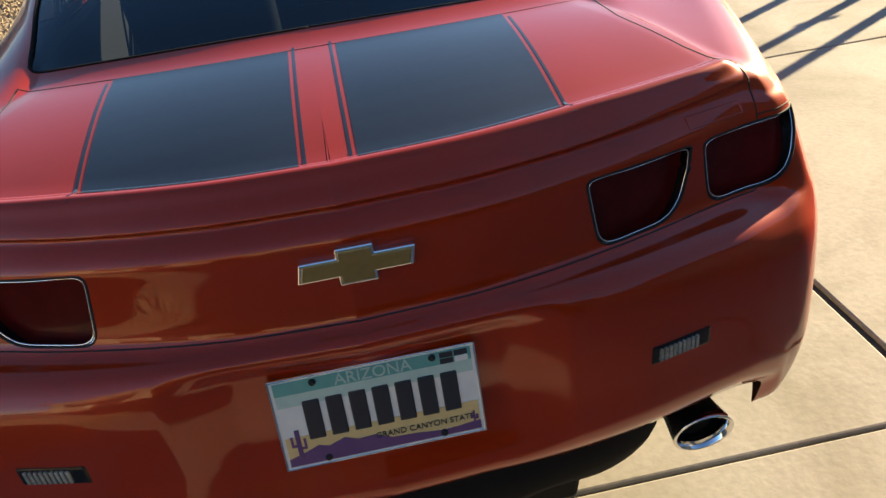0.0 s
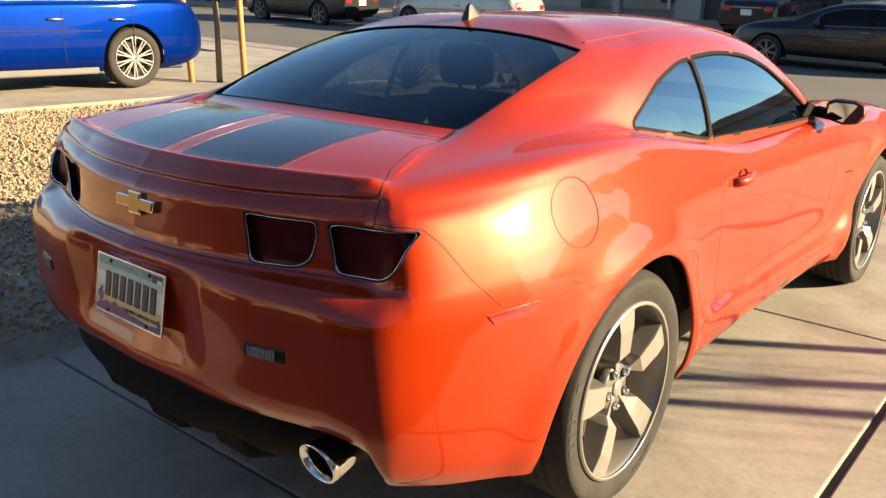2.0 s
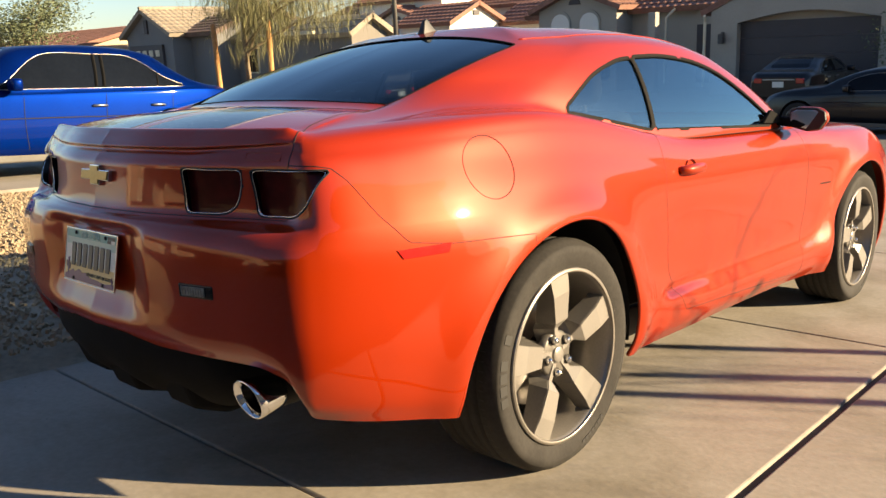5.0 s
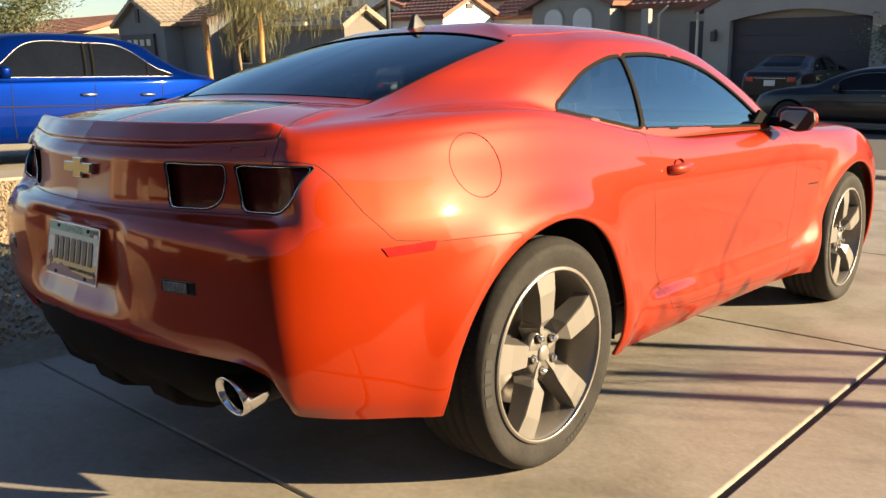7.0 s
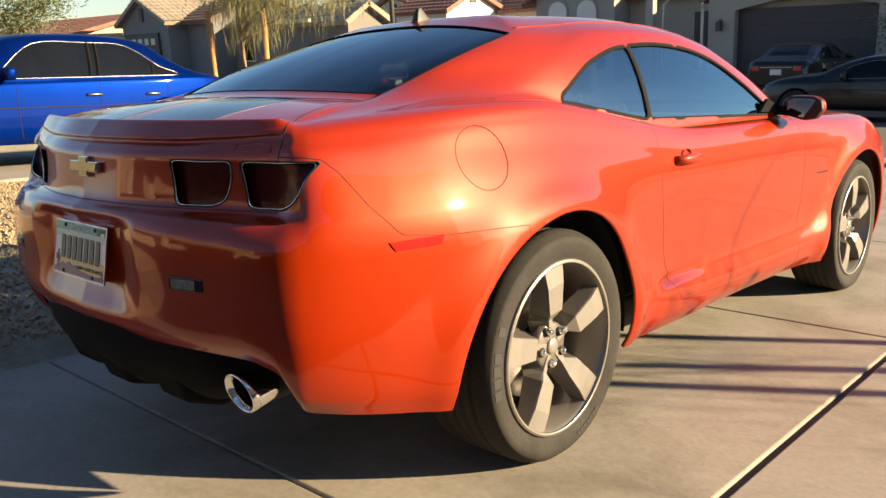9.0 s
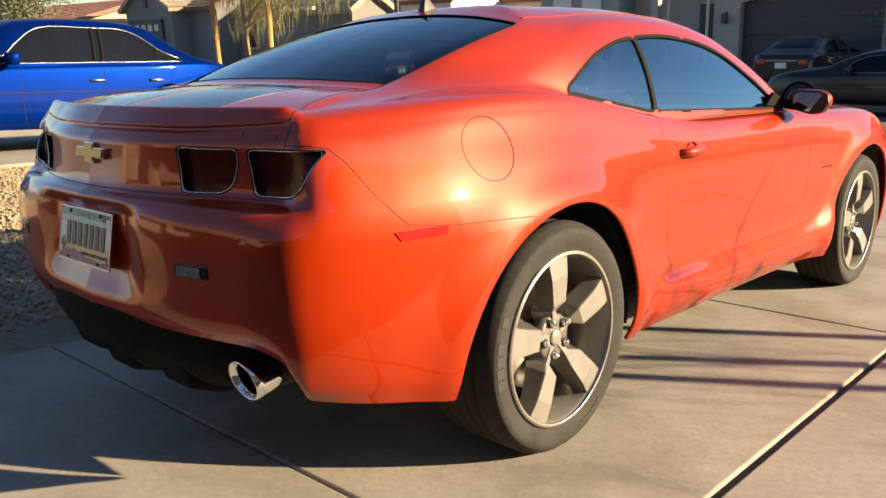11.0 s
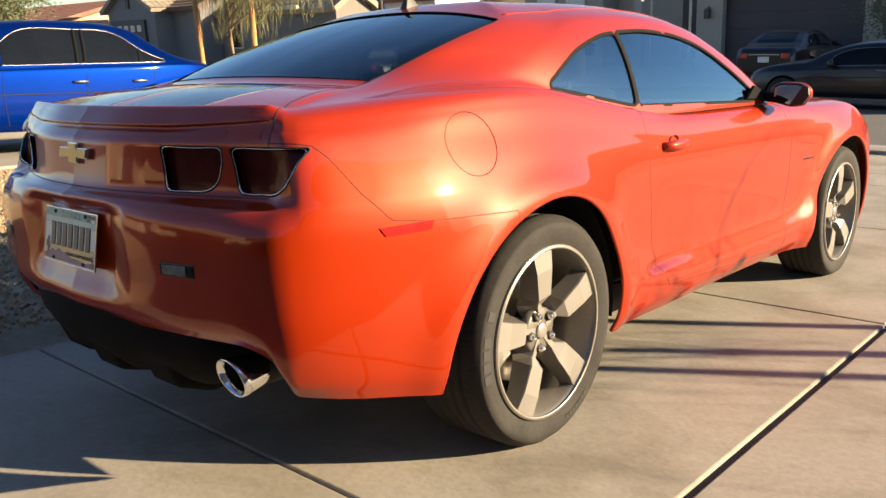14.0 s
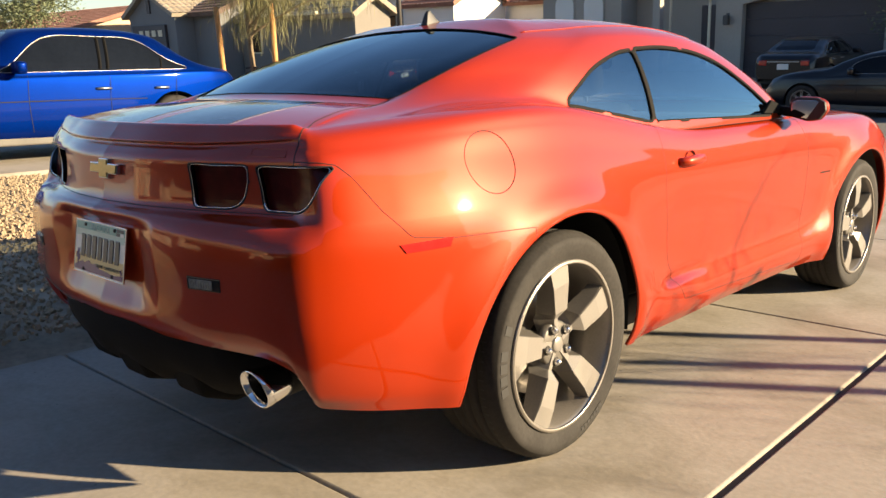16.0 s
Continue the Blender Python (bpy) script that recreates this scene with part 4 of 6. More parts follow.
# small outlined badge on the lid's right end
p, n = on_body((.60, -3, 1.012), (0, 1, 0))
zv = Vector((0, 0, 1))
yv = -n
xv = yv.cross(zv).normalized()
BM = Matrix.Translation(p) @ Matrix((xv, yv, xv.cross(yv))).transposed().to_4x4()
bm = bmesh.new()
for a in ((-.052, .052, .012, .0145), (-.052, .052, -.0145, -.012), (-.054, -.050, -.0145, .0145), (.050, .054, -.0145, .0145)):
    box_into(bm, a[0], a[1], -.0004, .004, a[2] * .8, a[3] * .8, .0006, BM)
part("lid_badge", bm, PAINT, coupe, "small body-coloured outlined badge")

# exhaust tips
for sx in (1, -1):
    ex = thing("exhaust_tip")
    ex.parent = coupe
    tagged(ex, "polished oval exhaust tip with sooty bore")
    c = Vector((.574 * sx, -.898 if sx > 0 else -.80, .412))
    R1, R2 = .053, .048
    bm = bmesh.new()
    segs = 40
    rings = []
    for s, rr in ((.012, R2 - .004), (-.004, R1 - .004), (-.006, R1 - .001), (-.003, R1 + .002), (.02, R1), (.066, R2), (.085, R2 - .006)):
        ring = []
        for k in range(segs):
            a = 2 * math.pi * k / segs
            slant = .28 * rr * math.sin(a) if s < .05 else 0
            ring.append(bm.verts.new(c + Vector((rr * 1.06 * math.cos(a), s - slant, rr * .98 * math.sin(a)))))
        rings.append(ring)
    for a, b in zip(rings, rings[1:]):
        for k in range(segs):
            bm.faces.new((a[k], a[(k + 1) % segs], b[(k + 1) % segs], b[k]))
    bmesh.ops.recalc_face_normals(bm, faces=bm.faces)
    part("tip", bm, CHROME, ex, "mirror-polished steel", True)
    part("bore", lathe_into(bmesh.new(), [(.046, R2 - .005), (.16, R2 - .008), (.16, .001)], 32, 'y', c), SOOT, ex, "sooty inside", True)
    part("pipe", tube([c + Vector((0, .12, 0)), c + Vector((0, .5, .03)), c + Vector((-.1 * sx, .9, .0))], .035, 12), SOOT, coupe, "dark exhaust pipe", True)

# black lower valance with fins
bm = bmesh.new()
NX = 60
rows = [(.545, .022), (.50, .016), (.45, .024), (.39, .055), (.34, .11), (.322, .28)]
V = []
for k in range(NX + 1):
    x = -.70 + 1.4 * k / NX
    ax = abs(x)
    y0 = -1.03 + .385 * x * x
    lift = .06 * max(0, (ax - .40) / .3) ** 2 if ax < .7 else .06
    notch = .055 * math.exp(-((ax - .575) / .085) ** 4)
    col = []
    for i, (z, ins) in enumerate(rows):
        zz = z + (lift + notch) * (i / 5)
        if i >= 3:
            zz += .018 * (0.5 + 0.5 * math.cos(ax / .26 * 2 * math.pi)) * (1 if ax < .5 else 0)
        col.append(bm.verts.new((x * .985, y0 + ins + (.07 * math.exp(-((ax - .575) / .075) ** 4) if i else 0), zz)))
    V.append(col)
for a, b in zip(V, V[1:]):
    for i in range(5):
        bm.faces.new((a[i], b[i], b[i + 1], a[i + 1]))
bmesh.ops.recalc_face_normals(bm, faces=bm.faces)
part("valance", bm, MATT, coupe, "matt black lower bumper valance", True)
for x in (-.26, 0, .26):
    part("valance_fin", prism([(-.99 + .385 * x * x, .47), (-.93 + .385 * x * x, .325), (-.80, .285), (-.68, .29), (-.68, .42)], x - .07, x + .07, 'yz', .012), MATT, coupe, "black diffuser fin")

# door handles, mirrors, aerial, vents
for sx in (1, -1):
    S = Matrix.Diagonal((sx, 1, 1, 1))
    p, n = on_body((2, .885, .872), (-1, 0, 0))
    cup = bmesh.new()
    lathe_into(cup, [(.0015, .045), (-.004, .042), (-.014, .03), (-.018, .001)], 28, 'x', (0, 0, 0))
    part("handle_cup", moved(cup, S @ Matrix.Translation(p) @ Matrix.Diagonal((1, .95, .8, 1))), PAINT, coupe, "", True)
    pts = [Vector((-.004, -.095, .0)), Vector((.016, -.088, .0)), Vector((.026, -.05, .002)), Vector((.028, 0, .003)), Vector((.024, .05, .002)), Vector((.012, .085, 0)), Vector((-.006, .09, 0))]
    hb = bmesh.new()
    tube_into(hb, [Vector((0, 0, 0)) + q for q in pts], [.012, .015, .0165, .017, .016, .014, .010], 12)
    for v in hb.verts:
        v.co.z *= 1.15
    part("door_handle", moved(hb, S @ Matrix.Translation(p)), PAINT, coupe, "body-coloured pull handle", True)
    # mirror
    mirror = thing("door_mirror")
    mirror.parent = coupe
    tagged(mirror, "orange-backed door mirror in black frame")
    shell_poly = [(.835, .985), (.815, 1.02), (.82, 1.068), (.85, 1.083), (.945, 1.080), (.982, 1.06), (.988, 1.02), (.96, .977), (.90, .967)]
    bmh = prism(shell_poly, 1.935, 2.03, 'xz', .016)
    for v in bmh.verts:
        if v.co.y > 1.98:
            v.co.x = .90 + (v.co.x - .90) * .80
            v.co.z = 1.025 + (v.co.z - 1.025) * .75
    part("mirror_cap", moved(bmh, S), PAINT, mirror, "orange mirror cap", True)
    inner = [(.90 + (x - .90) * .95, 1.025 + (z - 1.025) * .93) for x, z in shell_poly]
    part("mirror_frame", moved(prism(inner, 1.918, 1.94, 'xz', .005), S), BLACK, mirror, "black mirror frame")
    gl = [(.90 + (x - .90) * .80, 1.025 + (z - 1.025) * .74) for x, z in shell_poly]
    part("mirror_glass", moved(prism(gl, 1.912, 1.92, 'xz', .001), S @ Matrix.Translation((.90, 1.914, 1.025)) @ pose(0, 0, 0, 8, 0, 12) @ Matrix.Translation((-.90, -1.914, -1.025))), CHROME, mirror, "mirror glass")
    part("mirror_foot", moved(prism([(.755, 1.0), (.87, .985), (.90, 1.0), (.85, 1.03), (.77, 1.04)], 1.90, 1.985, 'xz', .008), S), MATT, mirror, "black mirror foot")
    part("mirror_sail", moved(prism([(1.72, 1.012), (1.97, 1.005), (1.94, 1.035), (1.80, 1.07)], .768, .785, 'yz', .003), S), MATT, coupe, "black corner trim")
    # gills behind the door and slim fender badge
    for k in range(3):
        q = []
        for j in range(6):
            z = .44 + j * .012
            pp, nn = on_body((2, .545 + k * .022, z), (-1, 0, 0), -.0025)
            q.append(Vector((pp.x * sx, pp.y, pp.z)))
        part("gill", tube(q, .0035, 6), PAINT, coupe)
    bm = bmesh.new()
    for k in range(8):
        pp, nn = on_body((2, 2.285 + k * .015, .700), (-1, 0, 0), .0)
        pp.x *= sx
        box_into(bm, pp.x - .004, pp.x + .0015, pp.y - .005, pp.y + .005, pp.z - .005, pp.z + .004, .001)
    tagged(part("fender_badge", bm, GAP, coupe, "row of small dark marks on fender"), kind="stuff")
fin = [(.325, 1.362), (.350, 1.436), (.366, 1.446), (.398, 1.412), (.44, 1.392), (.478, 1.384), (.478, 1.362)]
bmf = prism(fin, -.022, .022, 'yz', .006)
for v in bmf.verts:
    v.co.x *= 1.0 - .75 * min(1, max(0, (v.co.z - 1.365) / .08))
part("aerial_fin", bmf, BLACK, coupe, "black shark-fin aerial", True)

# roof rails: fine lines from rear window corners forward
for sx in (1, -1):
    q = []
    for k in range(40):
        t = k / 39
        x, y = .507 + .010 * math.sin(t * 3), .288 + t * 1.22
        pp, nn = on_body((x, y, 3), (0, 0, -1), .0005)
        q.append(Vector((pp.x * sx, pp.y, pp.z)))
    part("roof_ditch", tube(q, .0026, 6), PAINT, coupe, "", True)

# cabin
CLOTH = material("dark_seat_cloth", (.018, .018, .02), .8, 0, 200, .3, .2, dist=.002)
TRIM = material("dark_cabin_trim", (.02, .02, .022), .6, 0, 90, .25)


def seat(x, y):
    st = thing("seat")
    st.parent = coupe
    tagged(st, "dark cloth bucket seat with headrest")
    part("cushion", box(x - .24, x + .24, y - .02, y + .50, .38, .56, .05), CLOTH, st, "", True)
    part("backrest", box(x - .24, x + .24, -.07, .07, 0, .60, .055, Matrix.Translation((0, y - .02, .50)) @ pose(0, 0, 0, 14)), CLOTH, st, "", True)
    part("headrest", box(x - .13, x + .13, -.05, .05, 0, .17, .04, Matrix.Translation((0, y - .19, 1.11)) @ pose(0, 0, 0, 8)), CLOTH, st, "", True)
    for dx in (-.05, .05):
        part("headrest_post", tube([(x + dx, y - .165, 1.06), (x + dx, y - .19, 1.14)], .008, 8), STEEL, st)


lining = Shell(shell.V, shell.N, shell.U, [])
lining.faces = [q for q, l in zip(shell.faces, shell.label) if l in ("", "roof", "surround") and min(shell.U[v][1] for v in q) > 11.0]
lining.label = ["lining"] * len(lining.faces)
ob = new("headliner", lining.mesh("headliner", ("lining",), [TRIM], -.014, both=True))
ob.parent = coupe
seat(.36, 1.02)
seat(-.36, 1.02)
part("rear_bench", box(-.55, .55, .02, .45, .40, .58, .06), CLOTH, coupe, "dark rear bench", True)
part("rear_backrest", box(-.55, .55, -.10, .06, .55, .98, .06), CLOTH, coupe, "", True)
part("parcel_shelf", box(-.53, .53, -.42, .02, .98, 1.03, .02), TRIM, coupe, "dark parcel shelf")
part("cabin_floor", box(-.70, .70, -.4, 2.3, .33, .37, 0), TRIM, coupe)
part("dashboard", box(-.68, .68, 1.75, 2.28, .70, .99, .06), TRIM, coupe, "dark dashboard", True)
bm = tube([(-.36 + .18 * math.cos(a), 1.62 + .07 * math.sin(a), .92 + .165 * math.sin(a)) for a in [2 * math.pi * k / 32 for k in range(32)]], .016, 10, True)
box_into(bm, -.50, -.22, 1.61, 1.64, .90, .94, .01)
part("steering_wheel", bm, TRIM, coupe, "dark steering wheel", True)
part("inner_mirror", box(-.11, .11, 1.50, 1.53, 1.22, 1.28, .012), TRIM, coupe)
for sx in (1, -1):
    part("door_trim", box(.74 * sx - .02, .74 * sx + .02, .5, 2.1, .38, .99, .01), TRIM, coupe)
    part("pillar_trim", box(.62 * sx - .03, .62 * sx + .03, -.1, .32, .9, 1.08, .02), TRIM, coupe)

# ---------------------------------------------------------------- other cars
def plain_wheel(parent, m, R=.34, r=.235, width=.22, spokes=10, split=True, mat=None):
    w = thing("wheel")
    w.parent = parent
    w.matrix_basis = m
    mat = mat or RIM
    prof = [(-.01, r), (.004, r + .02), (.006, R - .03), (-.006, R - .008), (-.03, R), (-width + .03, R), (-width, R - .03), (-width, r)]
    part("tyre", lathe_into(bmesh.new(), prof, 48), RUBBER, w, "black rubber tyre", True)
    prof = [(.0, r + .004), (.004, r - .004), (-.01, r - .012), (-.06, r - .02), (-.17, r - .03)]
    part("rim", lathe_into(bmesh.new(), prof, 48), mat, w, "bright alloy rim", True)
    part("hub", lathe_into(bmesh.new(), [(-.03, .05), (-.012, .045), (-.008, .03), (-.007, .001)], 20), mat, w, "", True)
    part("back_plate", lathe_into(bmesh.new(), [(-.12, .0), (-.12, r - .02)], 32), SOOT, w)
    for k in range(spokes):
        a = 2 * math.pi * k / spokes
        m2 = Matrix.Rotation(a, 4, 'X')
        bm = bmesh.new()
        d = .018 if split else 0
        for s in ((-1, 1) if split else (0,)):
            box_into(bm, -.03, -.004, -.008, .008, .03, r - .008, .003, m2 @ Matrix.Rotation(s * .09, 4, 'X'))
        part("spoke", bm, mat, w)
    return w


def saloon(name, m, L, W, H, paint, label, wheel_y, R=.34, belt=.93, category="car", spokes=10, tall=False, group="", swept=False):
    """A four-door car, rear bumper at y=0 and nose at y=L, lofted from cross sections, with cut windows and wheel arches."""
    car = thing(name, m, label, category, group)
    ys = np.linspace(0, L, 110)
    u = ys / L

    def curve(pts):
        px, py = zip(*pts)
        n = len(pts)
        out = []
        for q in u:
            i = max(j for j in range(n) if px[j] <= q + 1e-9)
            i = min(i, n - 2)
            t = (q - px[i]) / (px[i + 1] - px[i])
            out.append(hermite(np.array(py).reshape(-1, 1), i + t)[0])
        return np.array(out)
    half = W / 2
    wid = curve([(0, .80), (.03, .90), (.10, .965), (.2, .995), (.4, 1.0), (.7, .99), (.88, .95), (.96, .85), (1, .66)]) * half
    if tall:
        top = curve([(0, .98), (.02, 1.02), (.05, 1.45), (.10, H - .03), (.3, H), (.5, H - .01), (.60, H - .10), (.70, 1.12), (.74, 1.08), (.9, 1.0), (.97, .9), (1, .70)])
    else:
        top = curve([(0, .88), (.02, .97), (.05, 1.02), (.13, 1.055), (.20, 1.20), (.29, H - .05), (.38, H), (.5, H - .015), (.58, H - .09), (.66, 1.17), (.72, 1.02), (.80, .97), (.9, .90), (.97, .78), (1, .60)])
    if swept:
        top = curve([(0, .92), (.02, 1.02), (.05, 1.075), (.10, 1.115), (.16, 1.235), (.24, H - .075), (.36, H), (.5, H - .015), (.58, H - .09), (.66, 1.17), (.72, 1.02), (.80, .97), (.9, .90), (.97, .78), (1, .60)])
    bl = curve([(0, .80), (.05, belt + .03), (.3, belt + .02), (.6, belt - .02), (.75, belt - .06), (.92, .80), (1, .56)])
    low = curve([(0, .36), (.06, .26), (.2, .22), (.5, .21), (.85, .22), (.95, .24), (1, .34)])
    rows = 40
    G = np.zeros((rows, len(ys), 3))
    U = np.zeros((rows, len(ys), 2))
    for j, y in enumerate(ys):
        w, t, b, lo = wid[j], top[j], min(bl[j], top[j] - .02), low[j]
        g = min(1, max(0, (t - b - .12) / .25))
        cp = np.array([(w * .90, lo), (w * .985, lo + .10), (w, lo + .3 * (b - lo) + .06), (w * .99, lo + .68 * (b - lo)), (w * .965, b - .03), (w * .935, b),
                       (w * (.88 + .02 * (1 - g)), b + (t - b) * .35), (w * (.74 + .08 * (1 - g)), b + (t - b) * .82), (w * (.60 + .08 * (1 - g)), b + (t - b) * .96), (w * .3, t - .004), (0, t)])
        for k in range(rows):
            p = hermite(cp, k / (rows - 1) * 10)
            G[k, j] = (max(p[0], 0) if k < rows - 1 else 0, y, p[1])
            U[k, j] = (y, k / (rows - 1) * 10)
    sh = Shell.grid(G[:, ::-1][:, ::-1], U)
    for wy in wheel_y:
        sh.cut(lambda V, U: np.hypot(V[:, 1] - wy, V[:, 2] - R) - (R + .055), "hole", lambda V, U: (V[:, 0] > half * .6) & (U[:, 1] < 5))
    b0 = belt + .035
    if tall:
        win = [(.06 * L, b0), (.62 * L, b0 - .03), (.57 * L, H - .16), (.5 * L, H - .10), (.12 * L, H - .10)]
    else:
        win = [(.165 * L, b0 + .045), (.635 * L, b0 - .01)] + arc([(.62 * L, b0 + .04), (.60 * L, 1.13), (.52 * L, H - .14), (.40 * L, H - .115), (.30 * L, H - .14), (.225 * L, b0 + .16), (.165 * L, b0 + .045)], 4)[:-1]
    f = poly_sd(win, .012)
    sh.cut(lambda V, U: f(V[:, 1], V[:, 2]), "glass", lambda V, U: (V[:, 0] > half * .45) & (U[:, 1] > 5.0))
    f2 = poly_sd([(.50 * L + .35, -3), (.735 * L, -3), (.715 * L, half * .62), (.585 * L, half * .52), (.565 * L, half * .3)], .03)
    sh.cut(lambda V, U: f2(V[:, 1], V[:, 0]), "windscreen", lambda V, U: (U[:, 1] > 7.4) & (V[:, 1] > .5 * L))
    f3 = poly_sd([(.135 * L, -3), (.30 * L, -3), (.285 * L, half * .50), (.155 * L, half * .58)], .03) if not tall else poly_sd([(.03 * L, -3), (.09 * L, -3), (.085 * L, half * .5), (.04 * L, half * .55)])
    sh.cut(lambda V, U: f3(V[:, 1], V[:, 0]), "screen", lambda V, U: (U[:, 1] > 7.4) & (V[:, 1] < .4 * L))
    ob = new("body", sh.mesh("body", ("",), [paint], both=True))
    ob.parent = car
    for col in (0, -1):
        cap = bmesh.new()
        ring = [tuple(G[k, col]) for k in range(rows)]
        vs = [cap.verts.new(p) for p in ring] + [cap.verts.new((-p[0], p[1], p[2])) for p in reversed(ring[:-1])]
        cap.faces.new(vs)
        bmesh.ops.recalc_face_normals(cap, faces=cap.faces)
        part("bumper_skin", cap, paint, car)
    for mir in (False, True):
        o = new("side_window", sh.mesh("side_window", ("glass",), [DARKGLASS], -.003, mirror=mir))
        o.parent = car
        tree = BVHTree.FromPolygons([tuple(v) for v in sh.V], [q for q, l in zip(sh.faces, sh.label) if l == "glass"])
        for y, rad in ((.385 * L, .020), (.40 * L + .02, .020), (.245 * L, .011)):
            q = []
            for k in range(16):
                z = b0 + .02 + k * (H - .14 - b0) / 15
                hit = tree.ray_cast(Vector((3, y - .12 * (z - b0), z)), Vector((-1, 0, 0)))[0]
                if hit is not None:
                    q.append(Vector((hit.x * (-1 if mir else 1), hit.y, hit.z)))
            if len(q) > 2:
                part("window_divider", tube(q, rad, 6), MATT, car, "black window divider")
        part("window_trim", sh.seam(bmesh.new(), ("glass",), None, .0045, 0, mirror=mir), CHROME2, car, "bright window trim", True)
        sx = -1 if mir else 1
        for y in (.405 * L, .20 * L + .28):
            x = sx * (half * .985)
            part("door_handle", tube([(x, y - .10, .83), (x + .025 * sx, y - .08, .835), (x + .028 * sx, y + .07, .835), (x, y + .09, .83)], .014, 8), CHROME2, car, "bright pull handle", True)
        for y in (.385 * L, .575 * L, .21 * L):
            q = []
            for k in range(14):
                z = .34 + k * (belt - .36) / 13
                i = int(np.argmin(abs(ys - y)))
                zz = G[:, i, 2]
                xx = np.interp(z, zz[:20], G[:20, i, 0])
                q.append((sx * (xx + .001), y + .02 * math.sin(k / 4), z))
            part("door_gap", tube(q, .004, 5), GAP, car)
        part("door_mirror", moved(box(-.10, .10, -.06, .06, -.07, .07, .03), Matrix.Translation((sx * (half + .08), .60 * L, belt + .08))), paint, car, "", True)
        part("tail_lamp", box(sx * half * .62 - .10, sx * half * .62 + .12, -.012, .10, .72, .86, .02), REDREFL, car, "red tail lamp")
    o = new("rear_window", sh.mesh("rear_window", ("screen",), [DARKGLASS], -.003, both=True))
    o.parent = car
    o = new("windscreen", sh.mesh("windscreen", ("windscreen",), [DARKGLASS], -.003, both=True))
    o.parent = car
    for sx in (1, -1):
        part("sill", box(sx * half * .93 - .03, sx * half * .93 + .03, wheel_y[0] + R + .1, wheel_y[1] - R - .1, .19, .31, .02), SILL, car, "grey plastic sill")
        part("side_crease", tube([(sx * (half * .992), wheel_y[0] + .42, .70), (sx * (half * .998), .5 * L, .70), (sx * (half * .985), wheel_y[1] - .5, .69)], .007, 6), GAP, car, "dark crease line")
    part("underside", box(-half * .8, half * .8, .3, L - .3, .20, .34, .02), BLACK, car)
    part("rear_plate", box(-.15, .15, -.022, 0.02, .62, .77, .004), WHITEP, car, "small pale licence plate")
    part("lid_trim", box(-.42, .42, -.02, .03, .81, .835, .004), CHROME2, car, "bright strip over the plate")
    for wy in wheel_y:
        for sx in (1, -1):
            plain_wheel(car, Matrix.Translation((sx * (half - .015), wy, R)) @ Matrix.Diagonal((sx, 1, 1, 1)), R, R * .70, .22, spokes)
            bmw = lathe_into(bmesh.new(), [(sx * (half - .03), R + .05), (sx * (half - .30), R + .05), (sx * (half - .30), .02)], 32, 'x', (0, wy, R))
            bmesh.ops.delete(bmw, geom=[v for v in bmw.verts if v.co.z < .22], context='VERTS')
            part("wheel_well", bmw, BLACK, car)
    return car


SILL = material("grey_sill", (.09, .085, .075), .6, 0, 40, .2)
DARKGLASS = material("dark_car_glass", (.006, .008, .012), .03, 0, 20, .2, spec=.10)
CHROME2 = material("satin_trim", (.34, .34, .34), .35, 1.0, 60, .1)
GREYCAR = car_paint("silver_car_paint", (.30, .30, .30), .35, .4)

# ---------------------------------------------------------------- ground
GX = sorted({-400, -200, -100, -60, -45, -36, -28, -22, -18, 40, 80, 200, 400, *[-15 + i for i in range(0, 46)]})
GY = sorted({-400, -100, -40, -20, 9.9, 10.1, 12, 16, 20, 20.5, 22, 24, 26, 34, 50, 80, 160, 400, *[-16 + i for i in range(0, 26)]})


def ground_z(x, y):
    """Level street, and front yards that climb towards the near houses."""
    rise = max(0.0, min(9.9 - y, 17)) * .0695
    cross = -.0245 * (max(-4, min(x, 10)) - .8) * min(1, max(0, (9.9 - y) / 3))
    left = -.015 * max(0.0, min(-x - 3.0, 4.5)) * min(1, max(0, (9.9 - y) / 4))
    fall = .40 * min(1, max(0, (y - 10.44) / 9.17)) - .17 * min(1, max(0, (y - 20.1) / 1.6))
    return -.67 + rise + cross + left - fall


def ground_sheet(x, y):
    return ground_z(x, y) - (.16 if -1.3 < x < 4 and -9 < y < 9.8 else .02)


def sheet(x0, x1, y0, y1, lift, thick, nx=8, ny=8):
    """A slab that follows the ground."""
    bm = bmesh.new()
    top = [[bm.verts.new((x0 + (x1 - x0) * i / nx, y0 + (y1 - y0) * j / ny, ground_z(x0 + (x1 - x0) * i / nx, y0 + (y1 - y0) * j / ny) + lift)) for i in range(nx + 1)] for j in range(ny + 1)]
    for j in range(ny):
        for i in range(nx):
            bm.faces.new((top[j][i], top[j][i + 1], top[j + 1][i + 1], top[j + 1][i]))
    r = bmesh.ops.extrude_face_region(bm, geom=list(bm.faces))
    bmesh.ops.translate(bm, vec=(0, 0, -thick), verts=[g for g in r["geom"] if isinstance(g, bmesh.types.BMVert)])
    bmesh.ops.recalc_face_normals(bm, faces=bm.faces)
    return bm


